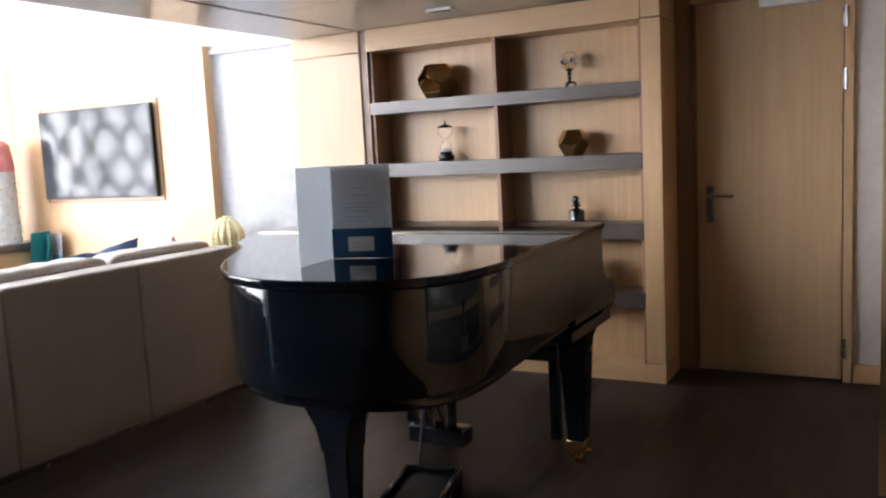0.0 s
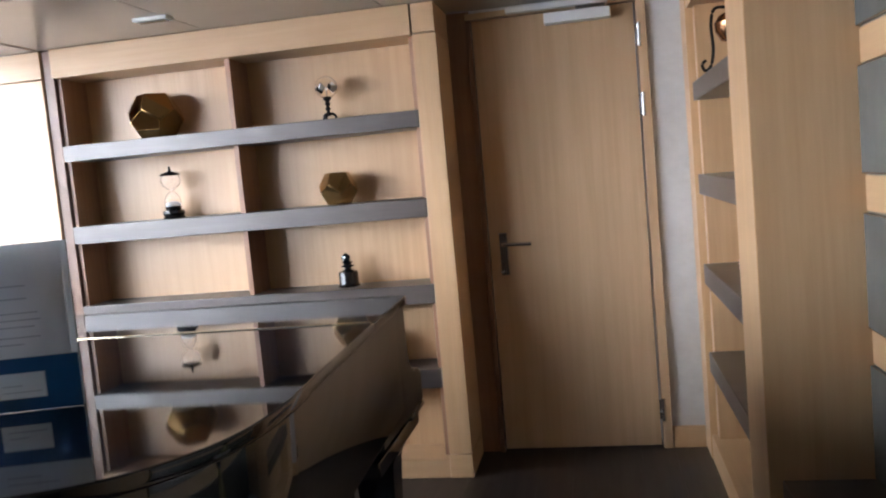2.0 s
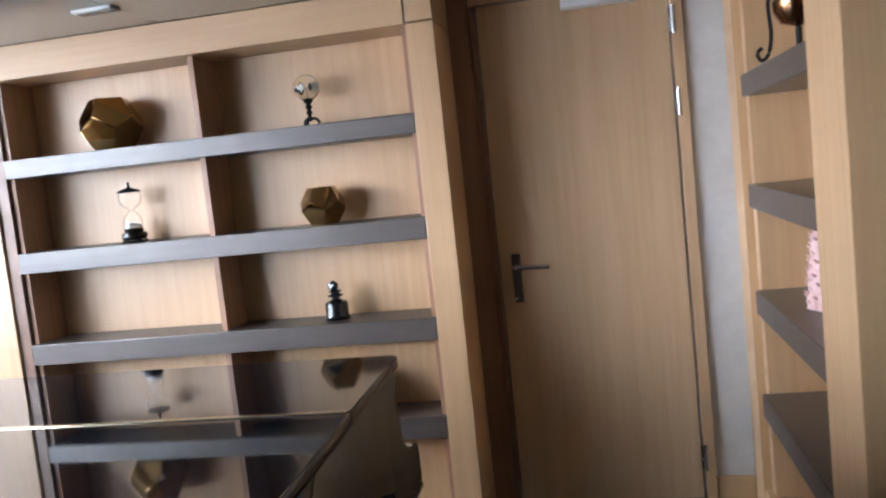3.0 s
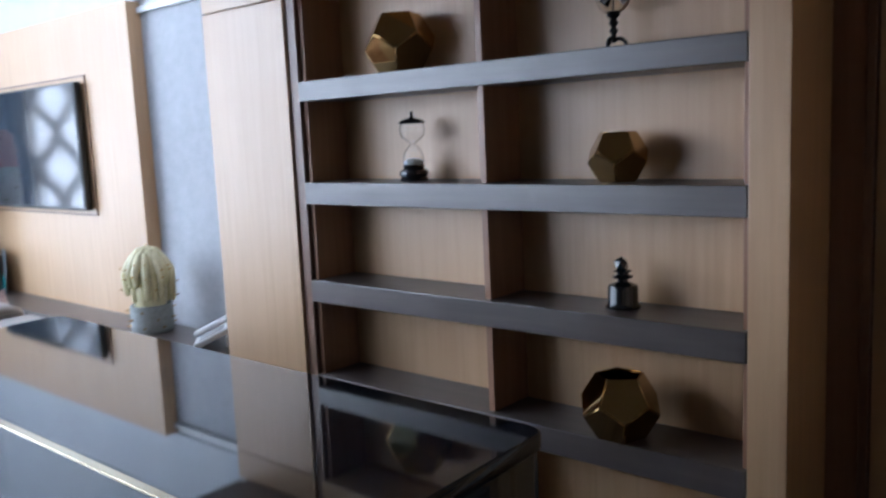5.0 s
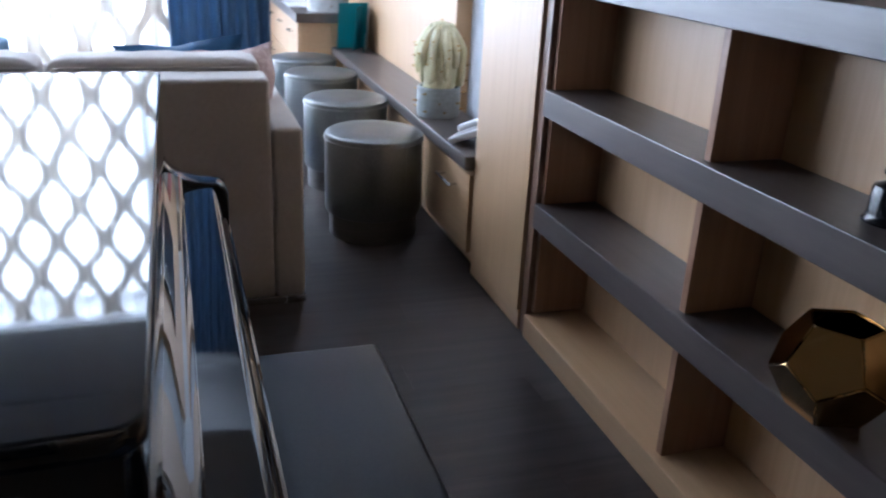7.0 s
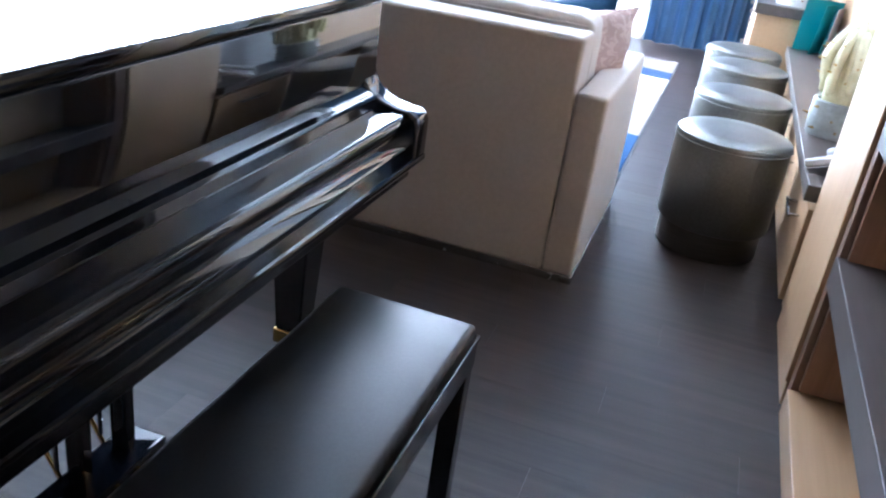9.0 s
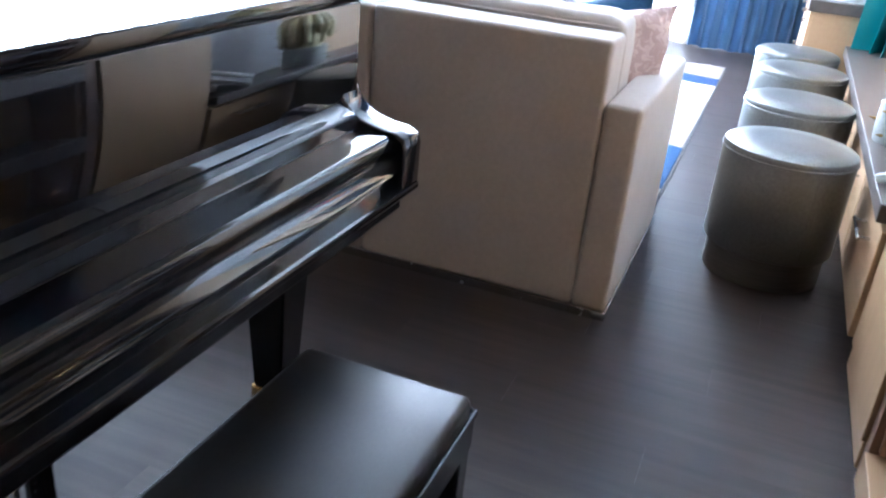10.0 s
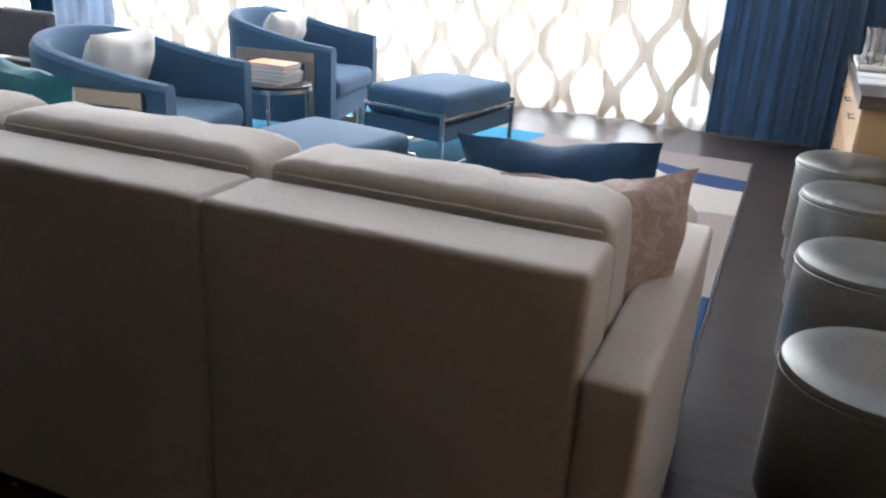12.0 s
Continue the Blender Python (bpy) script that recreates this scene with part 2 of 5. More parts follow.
DARKPANEL = grain("dark_blocker_panel", (0.05, 0.036, 0.028), (0.085, 0.062, 0.048), 0.45, (30, 30, 1.4), bump=0.05)
# copy of PAPER, lightened to make up for weaker light at the door
DOORWALL = grain("grey_wallpaper_brightened", (0.54, 0.53, 0.52), (0.61, 0.60, 0.59), 0.7, (14, 14, 20), bump=0.25)
THIN = plain("thin_blown_glass", (1, 1, 1), 0.0, trans=1.0, ior=1.30, vary=0.0)
BACKWALL = grain("beige_paint", (0.30, 0.26, 0.22), (0.36, 0.31, 0.27), 0.6, (4, 4, 4), bump=0.05)
# blue lift in the black base puts a veil of glare into the colour
LACQUER = grain("black_lacquer", (0.0085, 0.0115, 0.018), (0.0095, 0.0125, 0.0195), 0.04, (3, 3, 3), bump=0.0, coat=0.28, rough_var=0.02, spec=0.5)
LEATHER = grain("black_leather", (0.010, 0.010, 0.011), (0.018, 0.017, 0.017), 0.36, (160, 160, 160), bump=0.22, spec=0.32, rough_var=0.05, dist=0.001)
SOFA = weave("beige_weave", (0.52, 0.465, 0.415), (0.62, 0.56, 0.51), 1300.0)
CUSHION = weave("cream_chenille", (0.52, 0.455, 0.41), (0.64, 0.575, 0.52), 1100.0)
BLUE = weave("blue_velvet", (0.034, 0.085, 0.155), (0.056, 0.127, 0.215), 1500.0, 0.75, 0.15, 4.0, 0.12)
NAVY = weave("dark_blue_cloth", (0.016, 0.048, 0.10), (0.028, 0.078, 0.155), 1300.0, 0.85, 0.25, 3.0, 0.05)
DRAPE = weave("blue_drape", (0.072, 0.138, 0.23), (0.10, 0.18, 0.29), 1000.0, 0.75, 0.2, 2.0, 0.4)
DRAPE_GREY = weave("blue_grey_drape", (0.30, 0.36, 0.44), (0.38, 0.44, 0.52), 1000.0, 0.8)
PINKCLOTH = patches("pink_damask", [(0.0, (0.44, 0.31, 0.28)), (0.46, (0.50, 0.365, 0.33)), (0.58, (0.62, 0.49, 0.45)), (1.0, (0.48, 0.34, 0.31))], 34.0)
OFFWHITE = weave("white_cloth", (0.66, 0.62, 0.57), (0.78, 0.75, 0.70), 1200.0)
TEALCLOTH = weave("teal_cloth", (0.01, 0.12, 0.16), (0.02, 0.19, 0.24), 1200.0, 0.7)
GREYCLOTH = weave("grey_cloth", (0.07, 0.07, 0.075), (0.11, 0.11, 0.115), 1200.0, 0.9, 0.25, 3.0, 0.05)
STOOL = grain("grey_green_leather", (0.17, 0.172, 0.165), (0.235, 0.238, 0.228), 0.345, (90, 90, 90), metal=0.75, bump=0.10, rough_var=0.05, spec=0.6, c3=(0.16, 0.16, 0.145), big=5.0)
STOOLBAND = grain("brushed_pewter", (0.16, 0.15, 0.14), (0.24, 0.22, 0.20), 0.32, (10, 10, 200), metal=0.8, bump=0.05, rough_var=0.02)
BRASS = plain("dark_gold_mirror", (0.47, 0.305, 0.125), 0.05, 1.0, vary=0.02)
PALEBRASS = plain("pale_brass", (0.80, 0.70, 0.50), 0.22, 1.0)
UPPERPAINT = grain("pale_grey_paint", (0.52, 0.55, 0.58), (0.57, 0.60, 0.63), 0.45, (5, 5, 5), bump=0.03)
GOLD = plain("polished_brass", (0.72, 0.48, 0.18), 0.2, 1.0)
STEEL = plain("brushed_steel", (0.56, 0.56, 0.57), 0.26, 1.0)
ALUMINIUM = plain("pale_aluminium", (0.72, 0.72, 0.73), 0.45, 0.35)
SATIN = plain("satin_champagne_steel", (0.42, 0.36, 0.30), 0.34, 1.0)
COPPER = plain("polished_copper", (0.40, 0.20, 0.10), 0.2, 1.0)
BLACK = plain("black_ceramic", (0.010, 0.011, 0.013), 0.22, coat=0.4)
BLACKPL = plain("black_plastic", (0.012, 0.012, 0.013), 0.4)
IRON = plain("black_iron", (0.012, 0.011, 0.010), 0.45, 0.3)
GLASS = plain("clear_glass", (1, 1, 1), 0.0, trans=1.0, vary=0.0)
TEALGLASS = plain("dark_teal_crystal", (0.008, 0.022, 0.026), 0.06, coat=1.0)
SCREEN = plain("screen_glass", (0.040, 0.047, 0.056), 0.075, vary=0.02)
CACTUS = grain("cream_glaze", (0.66, 0.60, 0.34), (0.78, 0.72, 0.47), 0.28, (25, 25, 25), bump=0.1, spec=0.6)
POT = grain("grey_stoneware", (0.24, 0.26, 0.25), (0.34, 0.36, 0.35), 0.55, (40, 40, 40), bump=0.3)
PLASTER = grain("white_plaster", (0.50, 0.49, 0.47), (0.66, 0.65, 0.62), 0.6, (24, 24, 24), bump=0.8, dist=0.01)
CORAL = grain("coral_pink_glaze", (0.55, 0.16, 0.16), (0.68, 0.28, 0.26), 0.4, (60, 60, 60), bump=0.5)
BLUSH = grain("blush_pink_glaze", (0.66, 0.40, 0.38), (0.78, 0.54, 0.50), 0.4, (60, 60, 60), bump=0.5)
TEAL = plain("teal_card", (0.016, 0.21, 0.235), 0.4)
GREYCARD = plain("grey_card", (0.32, 0.31, 0.33), 0.5)
CARD = plain("white_card", (0.74, 0.77, 0.80), 0.5)
PAGE = plain("letter_paper", (0.70, 0.71, 0.73), 0.6)
CARDBLUE = plain("blue_card", (0.008, 0.075, 0.21), 0.35)
INK = plain("grey_ink", (0.48, 0.50, 0.54), 0.6)
PHONE = plain("white_plastic", (0.72, 0.73, 0.74), 0.35)
LIGHTBOX = plain("white_enamel", (0.80, 0.80, 0.78), 0.4)
MOSAIC = patches("gold_mosaic_glass", [(0.0, (0.05, 0.07, 0.03)), (0.45, (0.30, 0.26, 0.10)), (0.55, (0.70, 0.62, 0.34)), (0.62, (0.10, 0.09, 0.05)), (1.0, (0.75, 0.72, 0.60))], 70.0, 0.12, 0.6, 120.0)
FROST = grain("frosted_grey_glass", (0.12, 0.13, 0.125), (0.16, 0.17, 0.165), 0.20, (3, 3, 3), bump=0.0, spec=0.6, rough_var=0.03)
PAINTING = patches("bright_abstract_painting", [(0.0, (0.03, 0.10, 0.45)), (0.38, (0.05, 0.30, 0.55)), (0.47, (0.75, 0.10, 0.08)), (0.55, (0.85, 0.32, 0.08)), (0.66, (0.10, 0.45, 0.30))], 2.2, 0.4, 0.3, 40.0)
BOOKS = [plain("book_" + n, c, 0.5) for n, c in (("orange", (0.72, 0.22, 0.05)), ("cream", (0.70, 0.64, 0.52)), ("grey", (0.30, 0.30, 0.32)))]
WOOLRUG = banded_rug()
SHEER = sheer_cloth()
PANE = plain("window_glass", (1, 1, 1), 0.0, trans=1.0, ior=1.02, vary=0.0)


def paper(name, c):
    """Card stock: matt, with some light coming through it."""
    m, nt, b = nodes_of(name)
    L = nt.links.new
    co = nt.nodes.new("ShaderNodeTexCoord")
    n = put(nt, "ShaderNodeTexNoise", Scale=30.0, Detail=4.0)
    L(co.outputs["Object"], n.inputs["Vector"])
    mix = nt.nodes.new("ShaderNodeMix")
    mix.data_type = 'RGBA'
    mix.inputs[6].default_value, mix.inputs[7].default_value = (*[v * 0.96 for v in c], 1), (*c, 1)
    L(n.outputs[0], mix.inputs[0])
    L(mix.outputs[2], b.inputs["Base Color"])
    b.inputs["Roughness"].default_value = 0.5
    trl = nt.nodes.new("ShaderNodeBsdfTranslucent")
    L(mix.outputs[2], trl.inputs[0])
    both = nt.nodes.new("ShaderNodeMixShader")
    both.inputs[0].default_value = 0.45
    L(b.outputs[0], both.inputs[1])
    L(trl.outputs[0], both.inputs[2])
    L(both.outputs[0], nt.nodes["Material Output"].inputs[0])
    return m


LEAFCARD = paper("white_folder_card", (0.80, 0.84, 0.88))
LEAFPAGE = paper("thin_letter_paper", (0.80, 0.82, 0.85))


# ---- mesh helpers ----
def box(x0, y0, z0, x1, y1, z1, bevel=0.003, seg=2):
    bm = bmesh.new()
    bmesh.ops.create_cube(bm, size=1)
    for v in bm.verts:
        v.co = ((x0 + x1) / 2 + v.co.x * abs(x1 - x0), (y0 + y1) / 2 + v.co.y * abs(y1 - y0), (z0 + z1) / 2 + v.co.z * abs(z1 - z0))
    bevel = min(bevel, 0.45 * min(abs(x1 - x0), abs(y1 - y0), abs(z1 - z0)))
    if bevel > 0:
        bmesh.ops.bevel(bm, geom=bm.edges[:], offset=bevel, segments=seg, affect='EDGES', profile=0.5)
    for f in sorted(bm.faces, key=lambda f: -f.calc_area())[:6]:
        f.material_index = 1
    return bm


def lathe(profile, n=32, at=(0, 0, 0)):
    """Turns (radius, height) pairs round the z axis."""
    bm = bmesh.new()
    rings = []
    for r, z in profile:
        if r < 1e-5:
            rings.append([bm.verts.new((at[0], at[1], at[2] + z))])
        else:
            rings.append([bm.verts.new((at[0] + r * math.cos(2 * math.pi * i / n), at[1] + r * math.sin(2 * math.pi * i / n), at[2] + z)) for i in range(n)])
    for a, b in zip(rings, rings[1:]):
        for i in range(n):
            j = (i + 1) % n
            if len(a) == 1 and len(b) == 1:
                continue
            if len(a) == 1:
                bm.faces.new((a[0], b[j], b[i]))
            elif len(b) == 1:
                bm.faces.new((a[i], a[j], b[0]))
            else:
                bm.faces.new((a[i], a[j], b[j], b[i]))
    for ring, turn in ((rings[0], -1), (rings[-1], 1)):
        if len(ring) > 1:
            bm.faces.new(ring[::turn])
    bmesh.ops.recalc_face_normals(bm, faces=bm.faces[:])
    return bm


def tube(points, r, n=10, taper=1.0, close=True):
    """A round rod along points, its radius going from r to r * taper."""
    bm = bmesh.new()
    pts = [Vector(p) for p in points]
    rings = []
    for i, p in enumerate(pts):
        d = (pts[min(i + 1, len(pts) - 1)] - pts[max(i - 1, 0)]).normalized()
        side = d.cross(Vector((0.02, 0.1, 1)) if abs(d.z) < 0.95 else Vector((1, 0.1, 0))).normalized()
        up = side.cross(d)
        rr = r * (1 + (taper - 1) * i / max(1, len(pts) - 1))
        rings.append([bm.verts.new(p + rr * (math.cos(2 * math.pi * k / n) * side + math.sin(2 * math.pi * k / n) * up)) for k in range(n)])
    for a, b in zip(rings, rings[1:]):
        for k in range(n):
            bm.faces.new((a[k], a[(k + 1) % n], b[(k + 1) % n], b[k]))
    if close:
        bm.faces.new(rings[0][::-1])
        bm.faces.new(rings[-1])
    bmesh.ops.recalc_face_normals(bm, faces=bm.faces[:])
    return bm


def prism(outline, z0, z1, bevel=0.0, seg=3):
    """A flat outline in x and y, raised from z0 to z1, with its rims rounded."""
    bm = bmesh.new()
    low = [bm.verts.new((x, y, z0)) for x, y in outline]
    f = bm.faces.new(low)
    up = bmesh.ops.extrude_face_region(bm, geom=[f])
    top = [g for g in up["geom"] if isinstance(g, bmesh.types.BMVert)]
    for v in top:
        v.co.z = z1
    bmesh.ops.recalc_face_normals(bm, faces=bm.faces[:])
    if bevel:
        rim = [e for e in bm.edges if abs(e.verts[0].co.z - e.verts[1].co.z) < 1e-6]
        bmesh.ops.bevel(bm, geom=rim, offset=bevel, segments=seg, affect='EDGES', profile=0.5)
    for f in bm.faces:
        f.material_index = 1 if len(f.verts) > 4 else 0
    return bm


def drawn_out(profile, x0, x1, bevel=0.0):
    """A closed profile in y and z, drawn out along x."""
    bm = prism([(a, b) for a, b in profile], x0, x1, bevel)
    for v in bm.verts:
        v.co = Vector((v.co.z, v.co.x, v.co.y))
    bmesh.ops.recalc_face_normals(bm, faces=bm.faces[:])
    return bm


def smooth_line(ctrl, steps=6, closed=False):
    """A Catmull-Rom curve through the control points."""
    out, n = [], len(ctrl)
    for i in range(n if closed else n - 1):
        p = [Vector((*ctrl[(i + k) % n if closed else min(max(i + k, 0), n - 1)], 0)[:3]) if len(ctrl[0]) == 2 else Vector(ctrl[(i + k) % n if closed else min(max(i + k, 0), n - 1)]) for k in (-1, 0, 1, 2)]
        for s in range(steps):
            t = s / steps
            out.append(0.5 * (2 * p[1] + (p[2] - p[0]) * t + (2 * p[0] - 5 * p[1] + 4 * p[2] - p[3]) * t * t + (3 * p[1] - p[0] - 3 * p[2] + p[3]) * t ** 3))
    if not closed:
        last = ctrl[-1]
        out.append(Vector((*last, 0)[:3]) if len(last) == 2 else Vector(last))
    return out


def puff(w, h, t, n=18, seed=0, sag=0.022):
    """A stuffed pillow lying in x and z, plump in the middle with pinched corners."""
    bm = bmesh.new()
    sides = []
    for s in (-1, 1):
        grid = []
        for i in range(n + 1):
            row = []
            for j in range(n + 1):
                u, v = 2 * i / n - 1, 2 * j / n - 1
                k = max(0.0, (1 - abs(u) ** 2.6) * (1 - abs(v) ** 2.6)) ** 0.55
                pull = 1 - 0.17 * (1 - abs(u * v)) * (abs(u) ** 6 + abs(v) ** 6)
                dent = sag * noise.noise(Vector((u * 2 + seed * 3.1, v * 2, s * 0.7 + seed)))
                wave = sag * noise.noise(Vector((u * 2.4 + seed * 2.3, v * 2.4, seed * 1.7)))
                row.append(bm.verts.new((u * w / 2 * pull, s * (k * t / 2) + dent * k + wave * 0.5, v * h / 2 * pull + wave * 0.6)))
            grid.append(row)
        sides.append(grid)
        for i in range(n):
            for j in range(n):
                f = (grid[i][j], grid[i + 1][j], grid[i + 1][j + 1], grid[i][j + 1])
                bm.faces.new(f if s < 0 else f[::-1])
    bmesh.ops.remove_doubles(bm, verts=bm.verts[:], dist=0.004)
    bmesh.ops.recalc_face_normals(bm, faces=bm.faces[:])
    return bm


def soft_box(x0, y0, z0, x1, y1, z1, r=0.03, lump=0.006, seed=0, cuts=7, crown=0.0):
    """An upholstered block: rounded edges, a slightly uneven skin and a crowned top."""
    bm = box(x0, y0, z0, x1, y1, z1, r, 4)
    bmesh.ops.subdivide_edges(bm, edges=[e for e in bm.edges if e.calc_length() > 0.12], cuts=cuts, use_grid_fill=True)
    cx, cy, cz = (x0 + x1) / 2, (y0 + y1) / 2, (z0 + z1) / 2
    for f in bm.faces:
        f.material_index = 0
    bm.normal_update()
    for v in bm.verts:
        n = noise.noise(v.co * 5 + Vector((seed * 1.7, seed, 0)))
        v.co += v.normal * n * lump
        if crown and v.co.z > cz:
            v.co.z += crown * (1 - ((v.co.x - cx) / (x1 - x0) * 2) ** 2) * (1 - ((v.co.y - cy) / (y1 - y0) * 2) ** 2)
    return bm


def merged(*bms):
    out = bmesh.new()
    for b in bms:
        tmp = bpy.data.meshes.new("tmp")
        b.to_mesh(tmp)
        out.from_mesh(tmp)
        bpy.data.meshes.remove(tmp)
        b.free()
    return out


def moved(bm, m):
    bm.transform(m)
    return bm


ORIGIN = {}


def mesh_of(name, bm, material, angle=35):
    for f in bm.faces:
        f.smooth = f.material_index == 0
        f.material_index = 0
    soft = [f.smooth for f in bm.faces]
    me = bpy.data.meshes.new(name)
    bm.to_mesh(me)
    bm.free()
    me.materials.append(material)
    me.set_sharp_from_angle(angle=radians(angle))
    me.polygons.foreach_set("use_smooth", soft)
    return me


def thing(name, label, category, at=(0, 0, 0), group="", kind=""):
    ob = new(name)
    ob.empty_display_size = 0.1
    ob.location = at
    ORIGIN[ob.name] = Vector(at)
    return tagged(ob, label, category, group, kind)


def part(name, bm, material, parent, label=""):
    """One mesh under a thing or a part; bm is in world metres, or in the thing's own where the thing stands at 0, 0, 0."""
    o = ORIGIN[parent.name]
    bm.transform(Matrix.Translation(-o))
    ob = new(name, mesh_of(name, bm, material))
    ob.parent = parent
    ORIGIN[ob.name] = o
    return tagged(ob, label)


def solid(name, bm, material, label, category, group="", kind="", at=None):
    """A thing that is one mesh, with its origin at at."""
    if at is not None:
        bm.transform(Matrix.Translation(-Vector(at)))
    ob = new(name, mesh_of(name, bm, material))
    if at is not None:
        ob.location = at
    ORIGIN[ob.name] = Vector(at) if at is not None else Vector()
    return tagged(ob, label, category, group, kind)


def structure(name, bm, material, label):
    return solid(name, bm, material, label, "", kind="structure")


# ---- the large structure ----
Z_LOW, Z_HIGH = 2.075, 4.75
SOUTH, WEST = -9.6, -8.66
structure("wall_north", box(WEST - 0.25, 4.88, 0, -3.22, 5.08, 2.113, 0), PAPER, "pale grey textured wallpaper beside the panelled wall")
upper = structure("wall_north_upper", box(WEST - 0.25, 4.89, 2.113, -2.6, 5.08, Z_HIGH, 0), WHITE, "white upper wall of the double-height lounge")
for zi, (a, b) in enumerate(((2.165, 2.55), (2.558, 3.60), (3.608, 4.74))):
    for x0, x1 in ((WEST + 0.004, -6.745), (-6.739, -3.16)):
        part("wall_panel", box(x0, 4.87, a, x1, 4.892, b, 0.003), UPPERPAINT, upper)
structure("trim_wallpaper_top", box(-4.26, 4.855, 2.10, -3.27, 4.88, 2.128, 0.003), WHITE, "white trim along the top of the wallpaper")
feature = structure("wall_feature", box(WEST + 0.02, 4.82, 0.0, -4.262, 4.88, 2.16, 0.002), VENEER, "pale oak panelling behind the television")
for x0, x1 in ((WEST + 0.02, -6.52), (-6.514, -4.262)):
    part("wall_panel", box(x0, 4.80, 0.49, x1, 4.822, 2.16, 0.002), VENEER, feature)
structure("wall_window", merged(box(WEST - 0.25, 3.70, 0, WEST, 5.08, Z_HIGH, 0), box(WEST - 0.25, SOUTH - 0.2, 0, WEST, -9.3, Z_HIGH, 0),
          box(WEST - 0.25, -9.3, 4.55, WEST, 3.70, Z_HIGH, 0), box(WEST - 0.25, -9.3, 0, WEST, 3.70, 0.07, 0)), WHITE, "white wall round the tall window")
structure("wall_south", box(WEST - 0.25, SOUTH - 0.2, 0, -3.1, SOUTH, Z_HIGH, 0), WHITE, "plain white wall at the far end of the lounge")
# added out of view: cuts window light, keeps the piano's reflections dark
structure("wall_partition", merged(box(-3.24, -1.6, 0, 0.6, -1.45, Z_LOW, 0), box(-3.24, SOUTH, 0, -3.1, -1.6, 2.33, 0), box(-3.24, -1.45, 0, -3.1, 0.62, 2.04, 0)), DARKPANEL, "unseen dark wall added to close the corner and block window light")
structure("wall_east", box(0.442, -1.5, 0, 0.64, 5.3, Z_LOW + 0.04, 0), BACKWALL, "plain beige wall behind the fitted shelving")
structure("wall_door", merged(box(-0.04, 4.912, 0, 0.462, 5.10, Z_LOW, 0),
          box(-0.782, 4.912, 2.035, -0.04, 5.10, Z_LOW, 0)), DOORWALL, "grey textured wall round the oak door")
structure("wall_door_reveal", box(-0.90, 4.912, 0, -0.782, 5.10, Z_LOW, 0), VENEER_BROWN, "brown veneer strip between bookcase and door")
structure("wall_bookcase", box(-3.25, 4.915, 0, -0.902, 5.06, Z_LOW, 0), BACKWALL, "plain wall behind the fitted bookcase")
structure("wall_corridor", box(-1.0, 5.3, 0, 0.462, 5.35, Z_LOW, 0), BACKWALL, "plain wall behind the closed door")
structure("wall_loft", box(-3.24, SOUTH, 2.33, -3.12, 4.89, Z_HIGH, 0), WHITE, "white parapet wall above the low ceiling")
structure("ceiling_high", box(WEST - 0.25, SOUTH - 0.2, Z_HIGH, -3.12, 5.0, Z_HIGH + 0.15, 0), WHITE, "white ceiling high over the lounge")
panels = [box(-3.24, SOUTH, Z_LOW + 0.012, 0.462, 5.06, 2.33, 0)]
for i in range(5):
    for j in range(6):
        x0, y0 = -2.74 + i * 0.82, 4.90 - 1.2 * (j + 1)
        x1, y1 = min(x0 + 0.816, 0.44), y0 + 1.196
        if x1 - x0 > 0.05:
            panels.append(box(x0, y0, Z_LOW, x1, y1, Z_LOW + 0.014, 0.002, 1))
structure("ceiling_low", merged(*panels), CEIL, "satin beige metal ceiling panels with fine joints")
structure("ceiling_border", merged(*[box(-3.24, 4.56 - 1.9 * (k + 1), 2.071, -2.745, 4.56 - 1.9 * k - 0.004, 2.09, 0.003) for k in range(5)]),
          CEIL, "satin beige border along the edge of the low ceiling")

floor = structure("floor", box(WEST - 0.25, SOUTH - 0.2, -0.12, 0.64, 5.35, -0.005, 0), FLOORWOOD, "dark brown wood-plank floor with a soft sheen")

# window frames
window = structure("window_1", box(WEST - 0.2, -9.3, 0.07, WEST - 0.06, 3.70, 0.12, 0.004), WHITE, "tall white-framed window wall behind the curtains")
for k in range(9):
    y = -9.27 + k * 1.617
    part("window_frame", box(WEST - 0.17, y - 0.035, 0.1, WEST - 0.07, y + 0.035, 4.55, 0.005), WHITE, window)
for k in range(8):
    y = -9.27 + k * 1.617
    part("window_frame", box(WEST - 0.16, y + 0.037, 2.28, WEST - 0.08, y + 1.58, 2.36, 0.004), WHITE, window)
    for z0, z1 in ((0.12, 2.28), (2.36, 4.55)):
        pane = part("pane", box(WEST - 0.125, y + 0.037, z0, WEST - 0.117, y + 1.58, z1, 0), PANE, window)
        pane.visible_shadow = False


